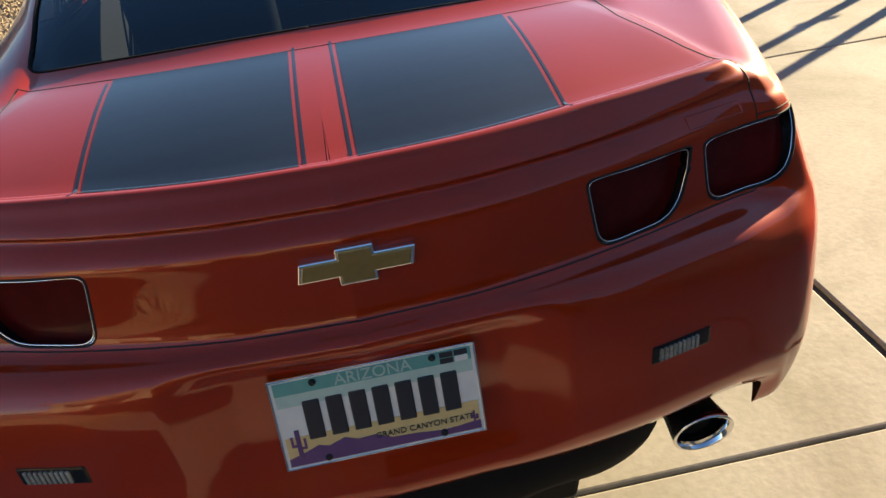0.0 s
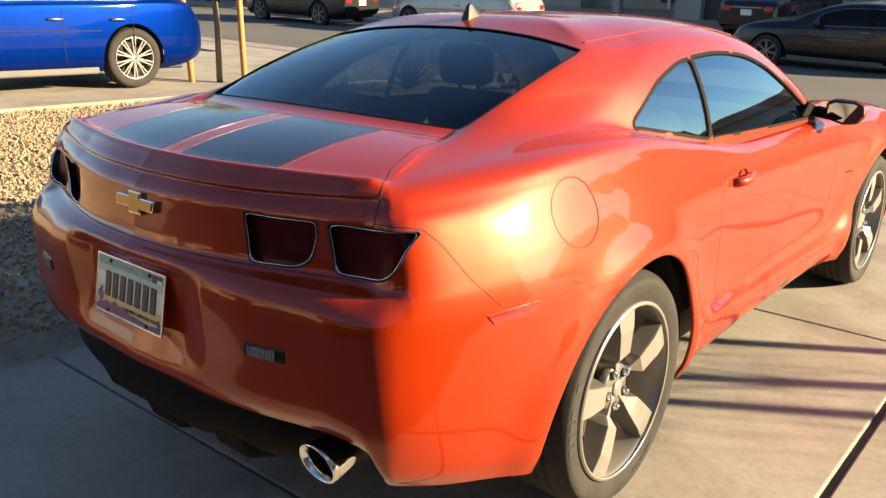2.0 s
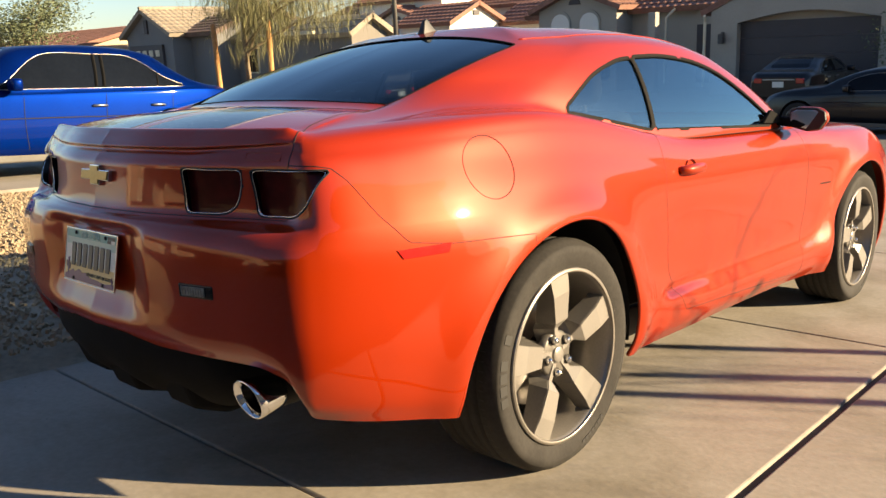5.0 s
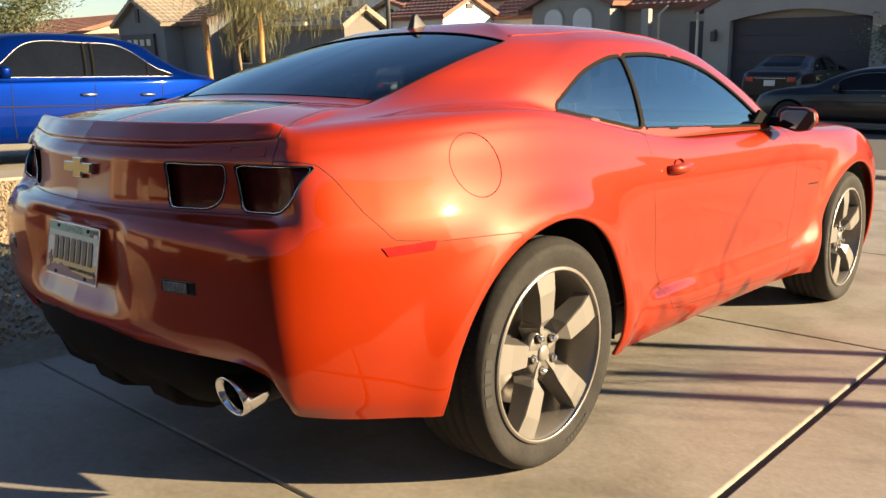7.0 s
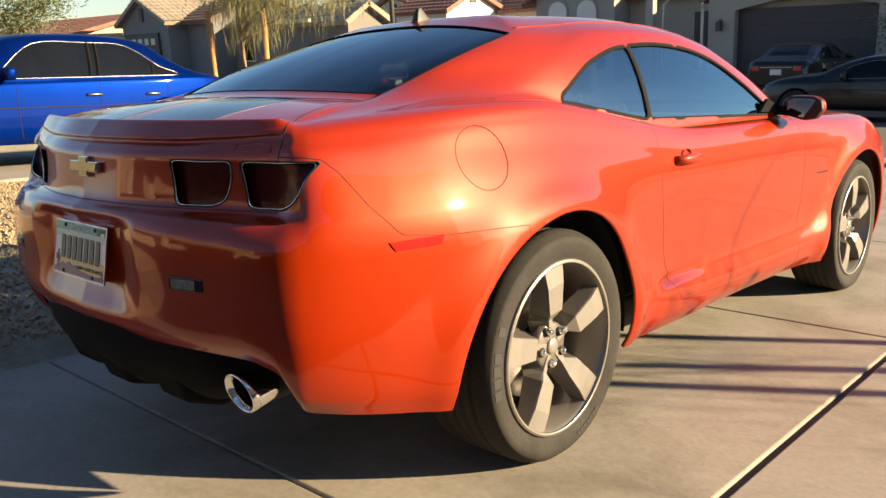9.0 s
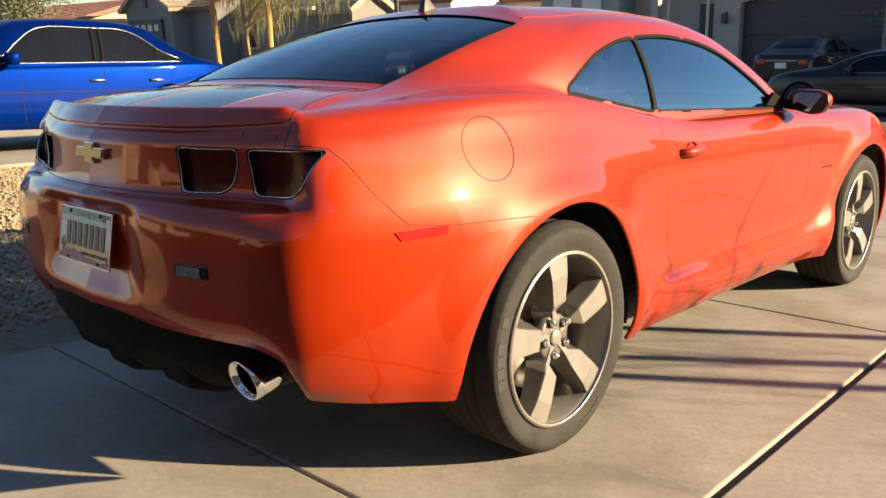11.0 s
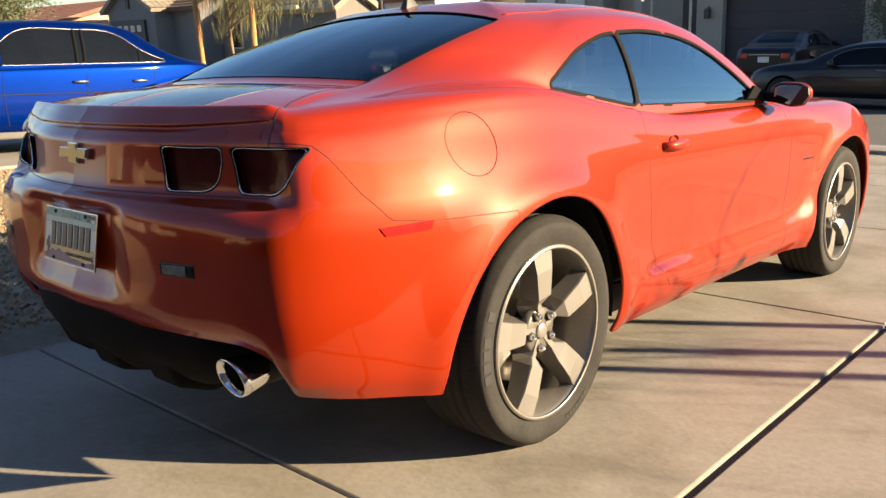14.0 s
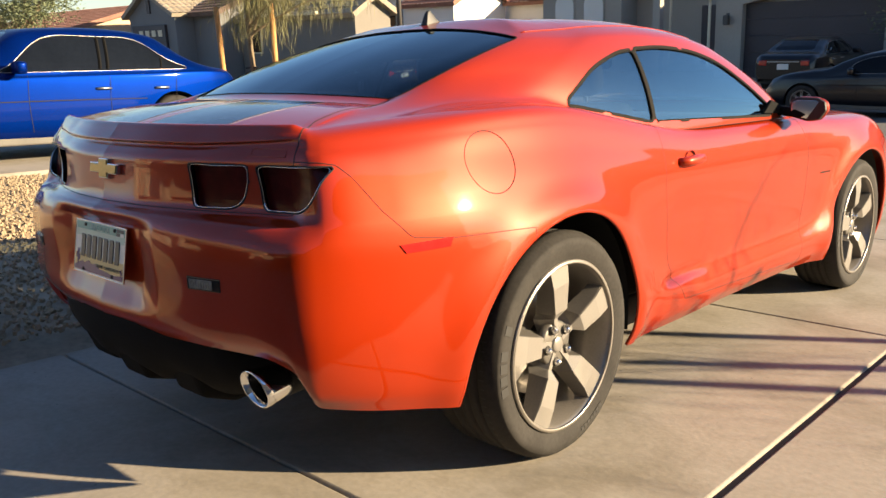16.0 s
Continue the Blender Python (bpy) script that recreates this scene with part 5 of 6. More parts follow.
bm = bmesh.new()
vs = [[bm.verts.new((x, y, ground_sheet(x, y))) for x in GX] for y in GY]
for j in range(len(GY) - 1):
    for i in range(len(GX) - 1):
        bm.faces.new((vs[j][i], vs[j][i + 1], vs[j + 1][i + 1], vs[j + 1][i]))
tagged(part("ground", bm, GRAVELBASE, smooth=True), "tan desert soil around the yards", kind="structure")
tagged(part("road", sheet(-300, 300, 10.45, 19.6, 0, .3, 2, 1), ASPHALT), "dark asphalt residential street", kind="structure")
for nm, y0, y1, z in (("kerb_near", 9.95, 10.44, -.645), ("kerb_far", 19.61, 20.1, -1.03)):
    tagged(part(nm, box(-300, 300, y0, y1, -1.3, z, .02), CONCRETE), "pale concrete gutter kerb", kind="structure")
tagged(part("pavement_far", box(-300, 300, 20.12, 21.6, -1.3, -1.0, .01), CONCRETE), "pale concrete footpath across the street", kind="structure")


tagged(part("pavement_near", sheet(-60, -1.62, 8.35, 9.93, .02, .2, 30, 2), CONCRETE), "pale concrete footpath beside the street", kind="structure")
tagged(part("neighbour_driveway", sheet(-12.2, -7.0, -8, 9.9, .03, .2, 6, 16), CONCRETE), "pale concrete driveway next door", kind="structure")

# gravel stones in one piece
random.seed(7)


def stones(n, x0, x1, y0, y1, s0, s1, lift):
    V, F = [], []
    for _ in range(n):
        x, y = random.uniform(x0, x1), random.uniform(y0, y1)
        s = random.uniform(s0, s1)
        e = Euler((random.uniform(0, 6), random.uniform(0, 6), random.uniform(0, 6))).to_matrix()
        z = ground_z(x, y) + lift + s * .25
        k = len(V)
        for a in (-1, 1):
            for b in (-1, 1):
                for c in (-1, 1):
                    q = e @ Vector((a * random.uniform(.35, .62), b * random.uniform(.3, .55), c * random.uniform(.25, .45)))
                    V.append((x + q.x * s, y + q.y * s, z + q.z * s))
        F += [tuple(k + i for i in f) for f in ((0, 1, 3, 2), (4, 6, 7, 5), (0, 4, 5, 1), (2, 3, 7, 6), (0, 2, 6, 4), (1, 5, 7, 3))]
    me = bpy.data.meshes.new("gravel")
    me.from_pydata(V, [], F)
    me.materials.append(STONE)
    return me


tagged(new("gravel", stones(60000, -7.0, -1.42, -3.4, 8.3, .009, .025, -.014)), "tan crushed stone in the front yard", "gravel", kind="stuff")

saloon("blue_sedan", Matrix.Translation((-8.82, 4.84, ground_z(-8.8, 4.84) + .04)) @ pose(0, 0, 0, 4.0, 0, 180), 5.15, 1.93, 1.57, BLUE, "glossy blue four-door sedan parked on the next driveway", (1.10, 3.97), .365, 1.0, spokes=10, swept=True)
saloon("black_sedan", Matrix.Translation((-.57, 17.5, ground_z(0, 17.5))) @ pose(0, 0, 0, 0, 0, 90), 4.75, 1.83, 1.40, DARKCAR, "black sedan parked along the far kerb", (1.08, 3.86), .335, .90, spokes=7)
saloon("dark_sedan", Matrix.Translation((-6.46, 20.75, -.90)) @ pose(0, 0, 0, 0, 0, 0), 4.6, 1.80, 1.40, DARKCAR, "dark sedan parked nose-in at a garage", (1.05, 3.83), .335, .90, spokes=7)
saloon("parked_utility", Matrix.Translation((-17.2, 17.2, ground_z(0, 17.2))) @ pose(0, 0, 0, 0, 0, 90), 4.9, 1.9, 1.8, DARKCAR, "dark tall utility vehicle parked along the street", (1.0, 3.85), .37, 1.05, tall=True, spokes=6)
saloon("parked_utility", Matrix.Translation((-11.6, 18.2, ground_z(0, 18.2))) @ pose(0, 0, 0, 0, 0, 90), 4.7, 1.85, 1.75, GREYCAR, "silver utility vehicle parked along the street", (1.0, 3.75), .35, 1.02, tall=True, spokes=6)

# ---------------------------------------------------------------- houses
STUCCO_GREY = material("grey_stucco", (.34, .31, .26), .9, 0, 35, .12, .4, scale2=.7, dist=.006)
STUCCO_WHITE = material("white_stucco", (.72, .69, .62), .9, 0, 35, .08, .4, scale2=.7, dist=.006)
STUCCO_SLATE = material("slate_grey_stucco", (.165, .165, .165), .9, 0, 35, .12, .4, scale2=.7, dist=.006)
# grey stucco at half brightness: shade put into the long house's colour
STUCCO_SHADED = material("shaded_grey_stucco", (.17, .155, .135), .9, 0, 35, .12, .4, scale2=.7, dist=.006)
STUCCO_TAN = material("tan_stucco", (.50, .38, .26), .9, 0, 35, .1, .4, scale2=.6, dist=.006)
TILE = material("clay_roof_tile", (.24, .115, .08), .85, 0, 8, .3, .2, scale2=1.3)
TILE_DARK = material("brown_roof_tile", (.13, .085, .065), .85, 0, 8, .3, .2, scale2=1.3)
GARAGE = material("dark_garage_door", (.045, .038, .042), .6, 0, 20, .12)
SHUTTER = material("blue_shutter", (.035, .07, .15), .6, 0, 20, .2)
FASCIA = material("cream_fascia", (.62, .55, .40), .7, 0, 12, .12)
WOODF = material("fence_wood", (.22, .13, .075), .8, 0, 14, .3, .3)
POLE = material("pole_paint", (.06, .055, .05), .6, 0, 30, .2)


def tiled(p0, p1, p2, p3, mat, house, pitch=.30, course=.38):
    """Roof slope with barrel tiles: p0-p1 along the eave, p3-p2 along the ridge; courses step down to the eave."""
    p0, p1, p2, p3 = (Vector(p) for p in (p0, p1, p2, p3))
    w, h = ((p1 - p0).length + (p2 - p3).length) / 2, (p3 - p0).length
    nx, ny = max(4, int(w / pitch * 4)), max(3, int(h / course))
    n = (p1 - p0).cross(p3 - p0).normalized()
    if n.z < 0:
        n = -n
    V, F = [], []
    for j in range(ny):
        for b, up in ((0, .05), (1, .012)):
            t = (j + b) / ny
            for i in range(nx + 1):
                s = i / nx
                q = (p0 * (1 - s) + p1 * s) * (1 - t) + (p3 * (1 - s) + p2 * s) * t
                V.append(tuple(q + n * (up + .045 * abs(math.sin(math.pi * s * w / pitch)))))
    m = nx + 1
    for r in range(2 * ny - 1):
        for i in range(nx):
            F.append((r * m + i, r * m + i + 1, (r + 1) * m + i + 1, (r + 1) * m + i))
    # underside
    k = len(V)
    V += [tuple(p - n * .14) for p in (p0, p1, p2, p3)]
    F.append((k, k + 3, k + 2, k + 1))
    F.append((0, k, k + 1, nx))
    F.append((k + 3, k, 0, (2 * ny - 1) * m))
    F.append((nx, k + 1, k + 2, (2 * ny - 1) * m + nx))
    me = bpy.data.meshes.new("roof")
    me.from_pydata(V, [], F)
    me.materials.append(mat)
    ob = new("roof", me)
    ob.parent = house
    return ob


def gable_front(house, x0, x1, y0, y1, zb, eave, apex, ax, wall, roof, over=.45):
    """A wing whose gable looks to -y: walls, triangle and two tiled slopes."""
    sl = (apex - eave) / (ax - x0)
    sr = (apex - eave) / (x1 - ax)
    part("wall", prism([(x0, zb), (x1, zb), (x1, eave), (ax, apex), (x0, eave)], y0, y1, 'xz'), wall, house)
    o = over
    tiled((x0 - o, y0 - o, eave - sl * o), (x0 - o, y1, eave - sl * o), (ax, y1, apex), (ax, y0 - o, apex), roof, house)
    tiled((x1 + o, y0 - o, eave - sr * o), (x1 + o, y1, eave - sr * o), (ax, y1, apex), (ax, y0 - o, apex), roof, house)
    part("ridge", tube([(ax, y0 - o, apex + .06), (ax, y1, apex + .06)], .10, 8), roof, house)


def side_roof(house, x0, x1, y0, y1, zb, eave, ridge, wall, roof, over=.45):
    """A wing whose ridge runs along x."""
    yr = (y0 + y1) / 2
    s = (ridge - eave) / (yr - y0)
    part("wall", prism([(y0, zb), (y1, zb), (y1, eave), (yr, ridge), (y0, eave)], x0, x1, 'yz'), wall, house)
    tiled((x0 - over, y0 - over, eave - s * over), (x1 + over, y0 - over, eave - s * over), (x1 + over, yr, ridge), (x0 - over, yr, ridge), roof, house)
    tiled((x0 - over, y1 + over, eave - s * over), (x1 + over, y1 + over, eave - s * over), (x1 + over, yr, ridge), (x0 - over, yr, ridge), roof, house)


def vent(house, x, y, z, w=.5):
    bm = prism([(x - w / 2, z), (x + w / 2, z), (x + w * .42, z + w * .25), (x + w * .22, z + w * .42), (x - w * .22, z + w * .42), (x - w * .42, z + w * .25)], y - .06, y + .02, 'xz')
    part("gable_vent", bm, GARAGE, house, "dark half-round gable vent")


def pane(house, x0, x1, y, z0, z1, arched=False, shutters=None):
    w = thing("window")
    w.parent = house
    if arched:
        n = 12
        pts = [(x0, z0), (x1, z0)] + [((x0 + x1) / 2 + (x1 - x0) / 2 * math.cos(math.pi * k / n), z1 + (x1 - x0) / 2 * math.sin(math.pi * k / n)) for k in range(n + 1)]
    else:
        pts = [(x0, z0), (x1, z0), (x1, z1), (x0, z1)]
    c = ((x0 + x1) / 2, (z0 + z1) / 2)
    out = [(c[0] + (a - c[0]) * 1.12, c[1] + (b - c[1]) * 1.10) for a, b in pts]
    part("window_frame", prism(out, y - .05, y + .03, 'xz'), FASCIA if not arched else STUCCO_GREY, w)
    # arched openings: white fill stands for the light inside the porch
    part("pane", prism(pts, y - .065, y + .0, 'xz'), DARKGLASS if not arched else STUCCO_WHITE, w)
    if shutters:
        for a, b in ((x0 - .55, x0 - .12), (x1 + .12, x1 + .55)):
            part("shutter", box(a, b, y - .07, y, z0 - .1, z1 + .1, .01), SHUTTER, house, "blue window shutter")


def wall_lamp(house, x, y, z):
    bm = box(x - .09, x + .09, y - .22, y - .04, z - .18, z + .14, .03)
    box_into(bm, x - .05, x + .05, y - .05, y + .01, z - .1, z + .2, .01)
    part("wall_lamp", bm, POLE, house, "dark wall lantern")


# garage house across the street
TILE_GREY = material("grey_tan_roof_tile", (.27, .225, .17), .85, 0, 8, .3, .2, scale2=1.3)
ha = thing("garage_house", None, "grey stucco house with dark double garage door and tiled gable", "house")
GF = 25.5
gw = [(-10.63, -1.1), (-9.72, -1.1), (-9.72, 1.46)] + [(-9.72 + 4.37 * k / 12, 1.46 + .30 * math.sin(math.pi * k / 12)) for k in range(1, 12)] + [(-5.35, 1.46), (-5.35, -1.1), (-4.62, -1.1), (-4.62, 2.03), (-7.62, 3.45), (-10.63, 2.03)]
part("wall", prism(gw, GF, GF + .35, 'xz'), STUCCO_GREY, ha)
part("wall", box(-10.62, -10.3, GF + .36, 36, -1.1, 1.9), STUCCO_GREY, ha)
part("wall", box(-4.95, -4.63, GF + .36, 36, -1.1, 1.9), STUCCO_GREY, ha)
part("wall", box(-10.2, -5.0, GF + .45, GF + .6, -1.1, 2.0), STUCCO_GREY, ha)
part("wall", box(-4.6, -2.4, 31.0, 31.3, -1.1, 2.6), STUCCO_GREY, ha)
tiled((-11.0, GF - .06, 1.86), (-11.0, 36, 1.86), (-7.62, 36, 3.45), (-7.62, GF - .06, 3.45), TILE, ha)
tiled((-4.1, GF - .06, 2.0), (-4.1, 36, 2.0), (-7.62, 36, 3.45), (-7.62, GF - .06, 3.45), TILE, ha)
for i in range(5):
    z = -1.15 + i * .53
    part("garage_panel", box(-9.85, -5.2, GF + .30, GF + .36, z, z + .526, .004), GARAGE, ha, "dark ribbed garage door panel")
vent(ha, -7.6, GF, 2.40, .6)
wall_lamp(ha, -10.2, GF, 1.0)
wall_lamp(ha, -5.0, GF, 1.0)
for k in range(3):
    part("eave_board", box(-4.62, -4.50 + .17 * k, GF - .55 - .12 * k, 31, 1.44 + .18 * k, 1.59 + .18 * k, .015), FASCIA, ha, "sunlit cream stepped eave board")
part("downpipe", tube([(-10.75, GF - .25, 1.75), (-10.8, GF - .1, 1.55), (-10.82, GF - .08, -.6)], .05, 8), FASCIA, ha, "pale downpipe")

hb = thing("arched_house", None, "grey stucco house with arched porch windows and clay tile roof", "house")
side_roof(hb, -20.0, -10.9, 28.6, 34, -1.1, 2.35, 3.6, STUCCO_GREY, TILE)
gable_front(hb, -19.1, -15.4, 27.4, 30, -1.1, 2.45, 3.15, -17.33, STUCCO_GREY, TILE, .35)
vent(hb, -17.33, 27.4, 2.50, .55)
pane(hb, -18.46, -17.58, 27.4, .3, 1.72, True)
pane(hb, -17.07, -16.19, 27.4, .3, 1.72, True)
part("porch_post", box(-13.6, -13.3, 26.6, 26.9, -1.1, 2.0, .02), STUCCO_GREY, hb)
part("downpipe", tube([(-13.2, 27.9, 2.1), (-13.5, 27.8, 1.8), (-13.5, 27.75, -.6)], .05, 8), FASCIA, hb, "pale downpipe")
part("front_door", box(-12.6, -11.6, 28.5, 28.63, -.65, 1.5, .02), GARAGE, hb, "dark front door")

hc = thing("white_house", None, "white stucco two-storey house with clay tile roofs", "house")
side_roof(hc, -38.0, -31.0, 34.4, 39.2, -1.1, 3.85, 4.7, STUCCO_WHITE, TILE, .3)
part("gable_vent", box(-31.02, -30.94, 36.5, 37.1, 4.05, 4.3, .02), GARAGE, hc, "dark gable vent")
side_roof(hc, -30.0, -26.5, 30.0, 34.1, -1.1, 2.3, 3.2, STUCCO_WHITE, TILE, .3)
part("gable_vent", box(-26.52, -26.44, 31.8, 32.3, 2.55, 2.8, .02), GARAGE, hc, "dark gable vent")
side_roof(hc, -31.0, -24.0, 36.6, 40.5, -1.1, 3.3, 4.1, STUCCO_WHITE, TILE)
side_roof(hc, -26.4, -22.8, 34.3, 38, -1.1, 2.3, 3.2, STUCCO_WHITE, TILE)
hd = thing("shuttered_house", None, "white stucco house with blue shutters and clay tile roof", "house")
gable_front(hd, -35.2, -30.6, 33, 40, -1.1, 2.55, 3.3, -33.2, STUCCO_WHITE, TILE)
vent(hd, -33.2, 33, 2.6, .5)
pane(hd, -34.5, -33.7, 33, .9, 2.1, False, True)
side_roof(hd, -42, -35.6, 34, 41, -1.1, 2.7, 3.9, STUCCO_GREY, TILE_DARK)

he = thing("gabled_house", None, "grey stucco house with garage and tan shingle gable", "house")
gable_front(he, -39.3, -34.9, 19.5, 24, -1.1, 2.35, 3.45, -37.2, STUCCO_SLATE, TILE_GREY, .3)
part("garage_door", box(-38.9, -35.7, 19.36, 19.5, -.6, 1.75, .01), GARAGE, he, "dark garage door with small lights")
for k in range(4):
    part("garage_light", box(-38.2 + k * .62, -37.85 + k * .62, 19.33, 19.37, 1.2, 1.5, .01), FASCIA, he, "small pale garage door light")
part("gable_vent", box(-37.35, -37.05, 19.42, 19.52, 2.3, 2.95, .01), GARAGE, he)
side_roof(he, -34.9, -32.6, 20.5, 26, -1.1, 2.35, 3.4, STUCCO_SLATE, TILE_DARK)
hf = thing("long_house", None, "long grey stucco house with dark tile roof", "house")
side_roof(hf, -32.5, -24.3, 21.5, 23.5, -1.1, 1.95, 2.55, STUCCO_SHADED, TILE_GREY, .3)
part("eave_board", box(-30.5, -26.2, 21.0, 21.15, 1.85, 1.98, .01), FASCIA, hf, "pale eave board")
pane(hf, -31.8, -30.9, 21.5, .3, 1.5)
hg = thing("far_house", None, "tan stucco house with clay tile roof", "house")
side_roof(hg, -56, -42, 18, 26, -1.1, 1.9, 2.9, STUCCO_TAN, TILE)
# out of view: placed for the tan and dark reflections on the coupe's rear
hh = thing("near_house", None, "tan stucco house with an open dark garage behind the driveway", "house")
YH = -8.2
part("wall", box(-8.5, -.9, YH - .3, YH, -.2, 3.5), STUCCO_TAN, hh)
part("wall", box(4.5, 7.5, YH - .3, YH, -.2, 3.5), STUCCO_TAN, hh)
part("wall", box(-.9, 4.5, YH - .3, YH, 2.85, 3.5), STUCCO_TAN, hh)
part("garage_wall", box(-1.2, -.9, YH - 6.5, YH - .31, -.2, 3.2), GARAGE, hh)
part("garage_wall", box(4.5, 4.8, YH - 6.5, YH - .31, -.2, 3.2), GARAGE, hh)
part("garage_wall", box(-1.2, 4.8, YH - 6.8, YH - 6.5, -.2, 3.2), GARAGE, hh)
part("garage_ceiling", box(-1.2, 4.8, YH - 6.8, YH - .31, 3.2, 3.4), GARAGE, hh)
for x in (-7.4, -4.3, -1.5):
    part("porch_post", box(x, x + .4, YH + .9, YH + 1.3, -.2, 3.1, .02), STUCCO_TAN, hh)
part("porch_beam", box(-7.6, -1.0, YH + .85, YH + 1.35, 2.7, 3.2, .02), STUCCO_TAN, hh)
pane(hh, -6.6, -5.2, YH + .06, 1.0, 2.3)
part("front_door", box(-3.4, -2.4, YH, YH + .06, .3, 2.4, .02), GARAGE, hh, "dark front door")
tiled((-9.2, -7.6, 3.4), (8.2, -7.6, 3.4), (8.2, -14, 6.0), (-9.2, -14, 6.0), TILE, hh)
# unseen house beside the driveway; wall length set to shade the ground behind the coupe
hn = thing("side_house", None, "unseen two-storey tan stucco house with tile roof, shading the driveway", "house")
part("wall", box(9.0, 20, -14, 4.1, -.6, 5.6), STUCCO_TAN, hn)
tiled((8.5, -14.5, 5.5), (8.5, 4.6, 5.5), (14.5, 4.6, 7.4), (14.5, -14.5, 7.4), TILE, hn)
tiled((20.5, -14.5, 5.5), (20.5, 4.6, 5.5), (14.5, 4.6, 7.4), (14.5, -14.5, 7.4), TILE, hn)
hm = thing("corner_house", None, "grey stucco house across the street with tile roof", "house")
side_roof(hm, 1.5, 16, 25, 41, -1.1, 2.6, 4.1, STUCCO_GREY, TILE)
hm2 = thing("corner_house", None, "tan stucco house across the street with tile roof", "house")
side_roof(hm2, 21, 36, 26, 36, -1.1, 2.4, 4.6, STUCCO_TAN, TILE)

fence = thing("wooden_fence", None, "brown upright board fence between houses", "fence")
for k in range(34):
    part("board", box(-3.3 + k * .155, -3.3 + k * .155 + .145, 27.0, 27.04, -.65, .62 + .01 * (k % 3), .004), WOODF, fence)
part("post", box(-3.28, -3.14, 26.92, 27.06, -1.1, 1.45, .01), POLE, fence, "dark gate post")

lamp_post = thing("street_lamp", None, "slim dark street lamp post", "lamp")
part("pole", tube([(-22.2, 22, -.7), (-22.2, 22, 7.5)], [.11, .07], 10), POLE, lamp_post, "", True)
part("arm", tube([(-22.2, 22, 7.4), (-22.0, 21.2, 7.7), (-21.8, 20.4, 7.7)], .04, 8), POLE, lamp_post)
part("lamp_head", box(-21.95, -21.6, 19.8, 20.5, 7.6, 7.75, .04), POLE, lamp_post)

# ---------------------------------------------------------------- plants
BARK = material("grey_bark", (.16, .12, .075), .9, 0, 30, .35, .5)
STAKE = material("lodgepole_stake", (.42, .21, .07), .75, 0, 25, .3, .3)
NEEDLE = material("olive_drooping_leaves", (.16, .152, .06), .7, 0, 4, .35, island=.3)
LEAF = material("dusty_green_leaves", (.09, .11, .05), .7, 0, 4, .35, island=.3)
AGAVE = material("grey_green_agave", (.12, .15, .085), .6, 0, 12, .3, island=.2)
TIE = material("black_tree_tie", (.015, .015, .015), .7)


def strips(segs, mat, name, parent, label):
    """Many narrow leaves: each a folded strip along three points."""
    V, F = [], []
    for a, b, c, w in segs:
        d = (c - a)
        s = d.cross(Vector((random.uniform(-1, 1), random.uniform(-1, 1), random.uniform(-.3, .3))))
        if s.length < 1e-6:
            continue
        s = s.normalized() * w
        k = len(V)
        V += [tuple(a - s * .5), tuple(a + s * .5), tuple(b - s), tuple(b + s), tuple(c)]
        F += [(k, k + 1, k + 3, k + 2), (k + 2, k + 3, k + 4)]
    me = bpy.data.meshes.new(name)
    me.from_pydata(V, [], F)
    me.materials.append(mat)
    ob = new(name, me)
    ob.parent = parent
    return tagged(ob, label, kind="stuff")


def staked_tree(base, stakes, height, spread, seed, name, label, n=3800, sparse=1.0, limbs=16, thick=1.0, lean=(0, 0), hang=.42):
    random.seed(seed)
    t = thing(name, None, label, "tree")
    bx, by, bz = base
    b = Vector(base)
    pts = [b, b + Vector((.03, .02, height * .25)), b + Vector((-.02, .04, height * .5)), b + Vector((.03, .0, height * .66))]
    part("trunk", tube(pts, [.045, .04, .035, .028], 9), BARK, t, "", True)
    seg = []
    tips = []
    for k in range(limbs):
        a = 2 * math.pi * k / limbs + random.uniform(-.2, .2)
        r = spread * random.uniform(.55, 1.0)
        s = b + Vector((.02, .0, height * random.uniform(.46, .66)))
        mid = s + Vector((math.cos(a) * r * .5, math.sin(a) * r * .5, height * random.uniform(.14, .34)))
        end = s + Vector((math.cos(a) * r + lean[0], math.sin(a) * r + lean[1], height * random.uniform(.02, .26)))
        mid += Vector((lean[0], lean[1], 0)) * .6
        limb = [s * (1 - q) ** 2 + mid * 2 * q * (1 - q) + end * q * q for q in (0, .2, .4, .6, .8, 1)]
        part("limb", tube(limb, [q * thick for q in (.022, .018, .014, .010, .007, .004)], 6), BARK, t)
        for _ in range(int(n / limbs)):
            q = random.uniform(.15, 1)
            p = s * (1 - q) ** 2 + mid * 2 * q * (1 - q) + end * q * q
            p = p + Vector((random.gauss(0, .24), random.gauss(0, .24), random.gauss(0, .14))) * sparse
            ln = random.uniform(.12, hang)
            dx = Vector((random.gauss(0, .3), random.gauss(0, .3), 0)) * ln
            seg.append((p, p + dx * .6 + Vector((0, 0, -.35 * ln)), p + dx * .8 + Vector((0, 0, -ln)), random.uniform(.0016, .0038)))
    strips(seg, NEEDLE, "crown", t, "drooping olive foliage")
    for x, y, h, lx, ly in stakes:
        z = ground_z(x, y)
        st = thing("tree_stake", None, "peeled wooden stake holding a young tree", "stake", "tree stakes")
        part("pole", tube([(x, y, z - .05), (x + lx * .5, y + ly * .5, z + h * .5), (x + lx, y + ly, z + h)], [.042, .040, .036], 10), STAKE, st, "", True)
    part("tie", tube([(bx - .12, by, bz + height * .36), (bx, by + .03, bz + height * .365), (bx + .12, by + .02, bz + height * .36)], .016, 6), TIE, t, "black rubber tree tie")
    return t


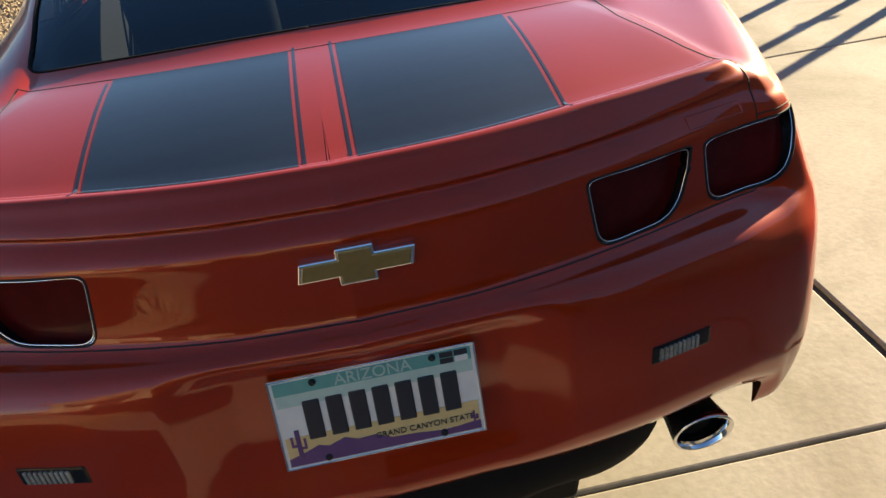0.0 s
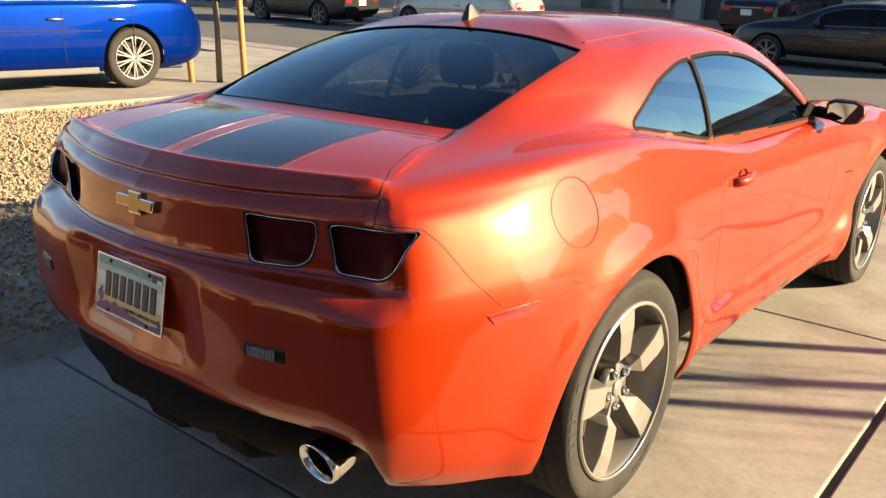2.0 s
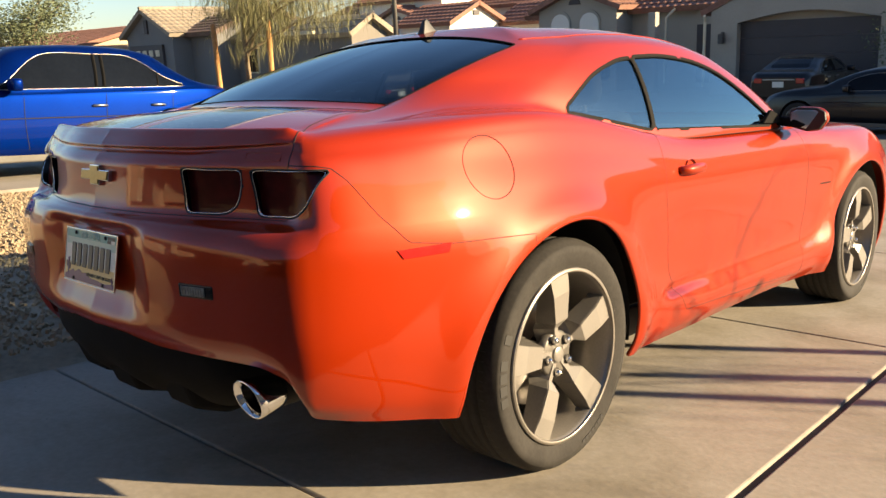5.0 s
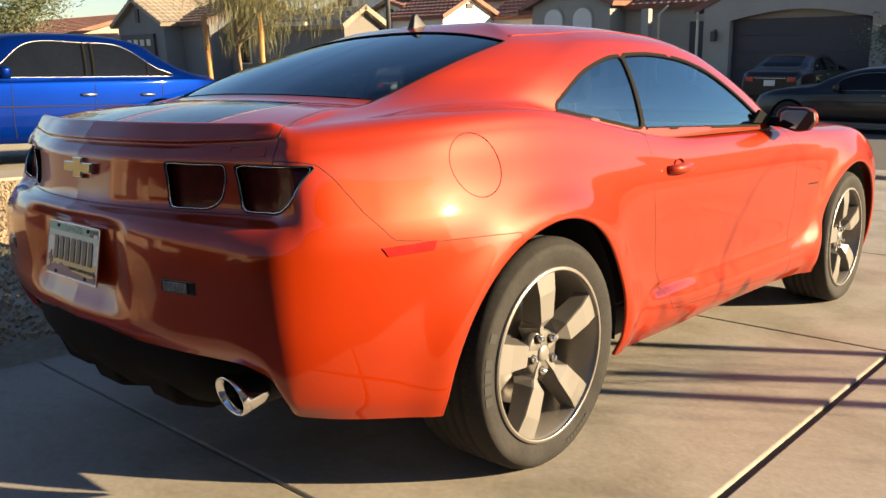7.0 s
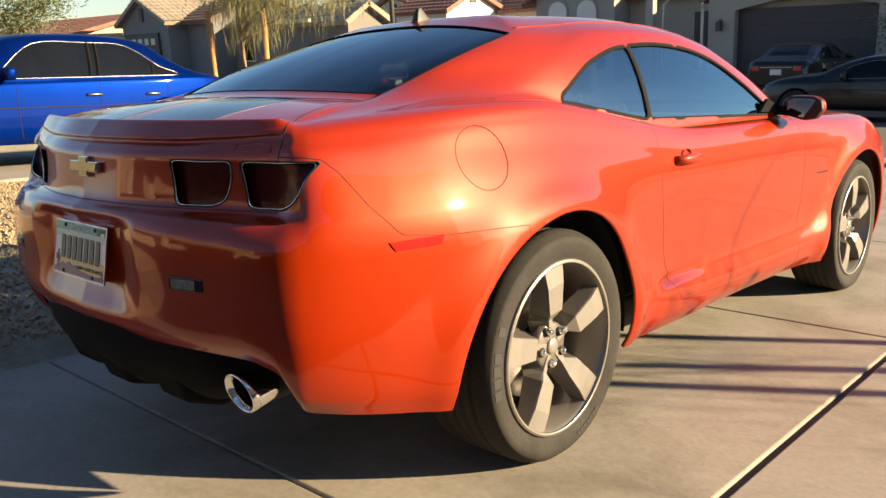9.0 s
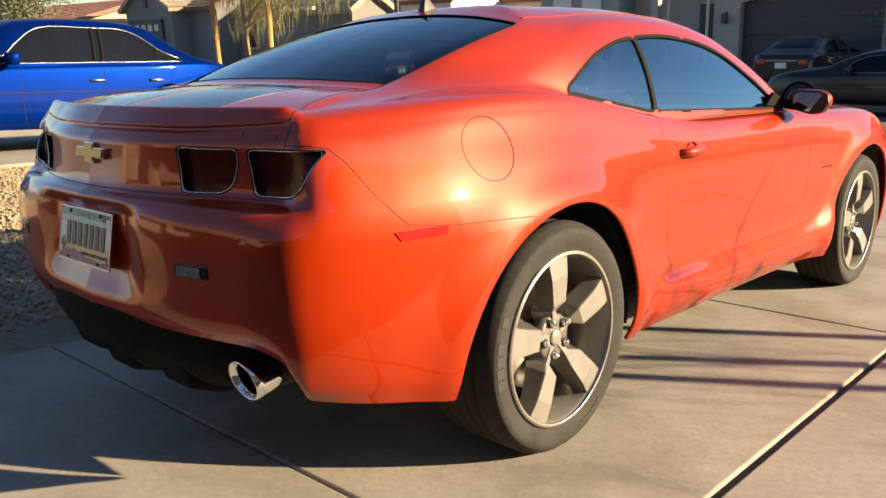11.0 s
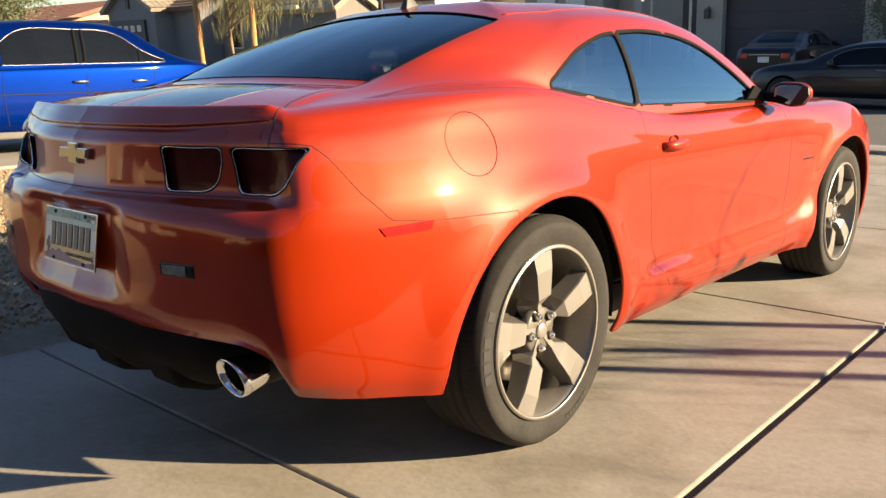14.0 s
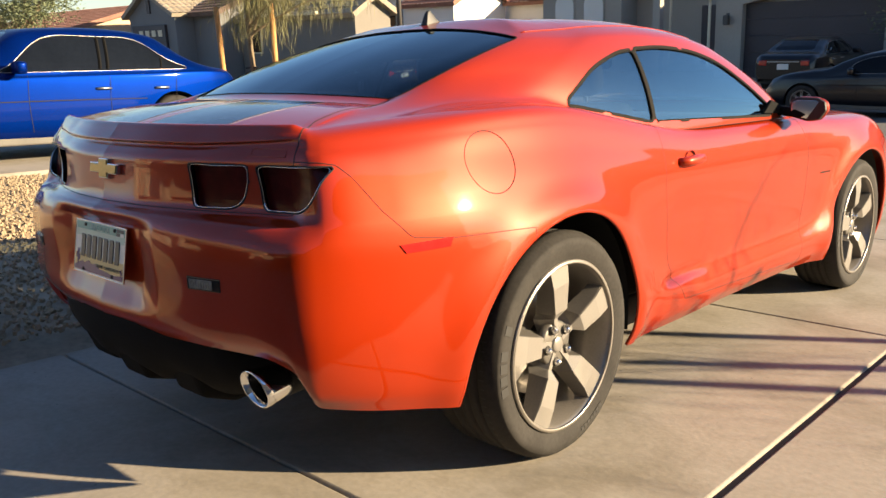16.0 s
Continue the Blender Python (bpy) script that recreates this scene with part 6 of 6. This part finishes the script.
TX, TY = -7.95, 5.05
staked_tree((TX, TY, ground_z(TX, TY)), [(-8.12, 4.72, 1.95, -.05, .0), (-7.62, 5.22, 2.0, .02, .02)], 3.1, 1.35, 3, "young_tree", "young tree with drooping olive foliage held by wooden stakes", 6400, lean=(.38, .54), hang=.34)
# twin tree added out of view beside the driveway, to cast shadow streaks on the slabs
RT = Vector((math.sin(SUN_AZ), math.cos(SUN_AZ), 0))
base = Vector((.962, 1.208, 0)) + RT * 4.9
side = Vector((RT.y, -RT.x, 0))
q1, q2 = base - side * .40 - RT * .1, base + side * .25
staked_tree((base.x, base.y, ground_z(base.x, base.y)), [(q1.x, q1.y, 1.98, 0, 0), (q2.x, q2.y, 1.98, 0, 0)], 2.9, 1.0, 5, "young_tree", "young staked tree added out of view to cast streaks on the driveway", 240, 1.0, 5, .45)


def broad_tree(base, height, spread, seed, n, label):
    random.seed(seed)
    t = thing("desert_tree", None, label, "tree")
    b = Vector(base)
    part("trunk", tube([b, b + Vector((.1, .05, height * .2)), b + Vector((0, .1, height * .42))], [.16, .13, .10], 10), BARK, t, "", True)
    seg = []
    for k in range(14):
        a = 2 * math.pi * k / 14 + random.uniform(-.2, .2)
        r = spread * random.uniform(.6, 1)
        s = b + Vector((0, .05, height * random.uniform(.3, .42)))
        end = b + Vector((math.cos(a) * r, math.sin(a) * r, height * random.uniform(.6, 1.0)))
        mid = (s + end) / 2 + Vector((0, 0, height * .12))
        part("limb", tube([s, (s + mid) / 2, mid, (mid + end) / 2, end], [.07, .05, .035, .02, .008], 6), BARK, t)
        for _ in range(n // 14):
            q = random.uniform(.3, 1.05)
            p = s * (1 - q) ** 2 + mid * 2 * q * (1 - q) + end * q * q
            c = p + Vector((random.gauss(0, .35), random.gauss(0, .35), random.gauss(0, .22)))
            for _ in range(3):
                e = c + Vector((random.gauss(0, .09), random.gauss(0, .09), random.gauss(0, .06)))
                d = Vector((random.uniform(-1, 1), random.uniform(-1, 1), random.uniform(-.4, .6))).normalized() * random.uniform(.05, .11)
                seg.append((e, e + d * .5, e + d, random.uniform(.012, .022)))
    strips(seg, LEAF, "crown", t, "fine dusty green foliage")
    return t


broad_tree((-25.5, 8.6, -.1), 3.6, 2.6, 11, 4200, "feathery desert tree beyond the blue sedan")
broad_tree((-4.4, 24.6, -.7), 2.0, .55, 12, 500, "small shrub tree beside the garage")


def rosette(name, x, y, n, ln, w, mat, label, cat):
    random.seed(int(abs(x * 100)))
    t = thing(name, None, label, cat)
    for k in range(n):
        a = 2.4 * k
        el = radians(25 + 60 * k / n + random.uniform(-6, 6))
        d = Vector((math.cos(a) * math.cos(el), math.sin(a) * math.cos(el), math.sin(el)))
        s = Vector((-math.sin(a), math.cos(a), 0))
        u = s.cross(d)
        l = ln * random.uniform(.75, 1.1)
        b = Vector((x, y, ground_z(x, y) + .02))
        bm = bmesh.new()
        prev = None
        for q, ww in ((0, .7), (.3, 1.0), (.7, .7), (1, .04)):
            c = b + d * l * q + Vector((0, 0, -.12 * l * q * q))
            cur = [bm.verts.new(c - s * w * ww + u * w * .4 * ww), bm.verts.new(c - u * w * .25 * ww), bm.verts.new(c + s * w * ww + u * w * .4 * ww)]
            if prev:
                bm.faces.new((prev[0], prev[1], cur[1], cur[0]))
                bm.faces.new((prev[1], prev[2], cur[2], cur[1]))
            prev = cur
        part("leaf", bm, mat, t)
    return t


rosette("agave", -5.95, 6.75, 34, .62, .035, AGAVE, "spiky grey-green agave in the gravel", "plant")
rosette("yard_shrub", -5.75, 5.3, 46, .36, .014, LEAF, "low yellow-green grassy shrub in the gravel", "plant")

# ---------------------------------------------------------------- driveway slabs
def slab(x0, x1, y0, y1, z0=-.12, z1=0.0, bevel=.007):
    return moved(box(x0, x1, y0, y1, z0, z1, bevel), TILT)


tagged(part("joint_bed", slab(-1.37, 3.99, -9.4, 9.90, -.13, -.014, 0), JOINT), "dirt in the driveway joints", kind="structure")
drive = thing("driveway", None, "tan concrete driveway with dark joints")
drive["kind"] = "structure"
XJ, YJ = [-1.38, 1.370, 4.0], [-9.4, -5.6, -3.1, -.605, 2.02, 4.46, 6.9, 7.9, 9.92]
for i in range(2):
    for j in range(8):
        gx = .014
        part("slab", slab(XJ[i] + (gx if i else .002), XJ[i + 1] - gx, YJ[j] + .006, YJ[j + 1] - .006), CONCRETE, drive)
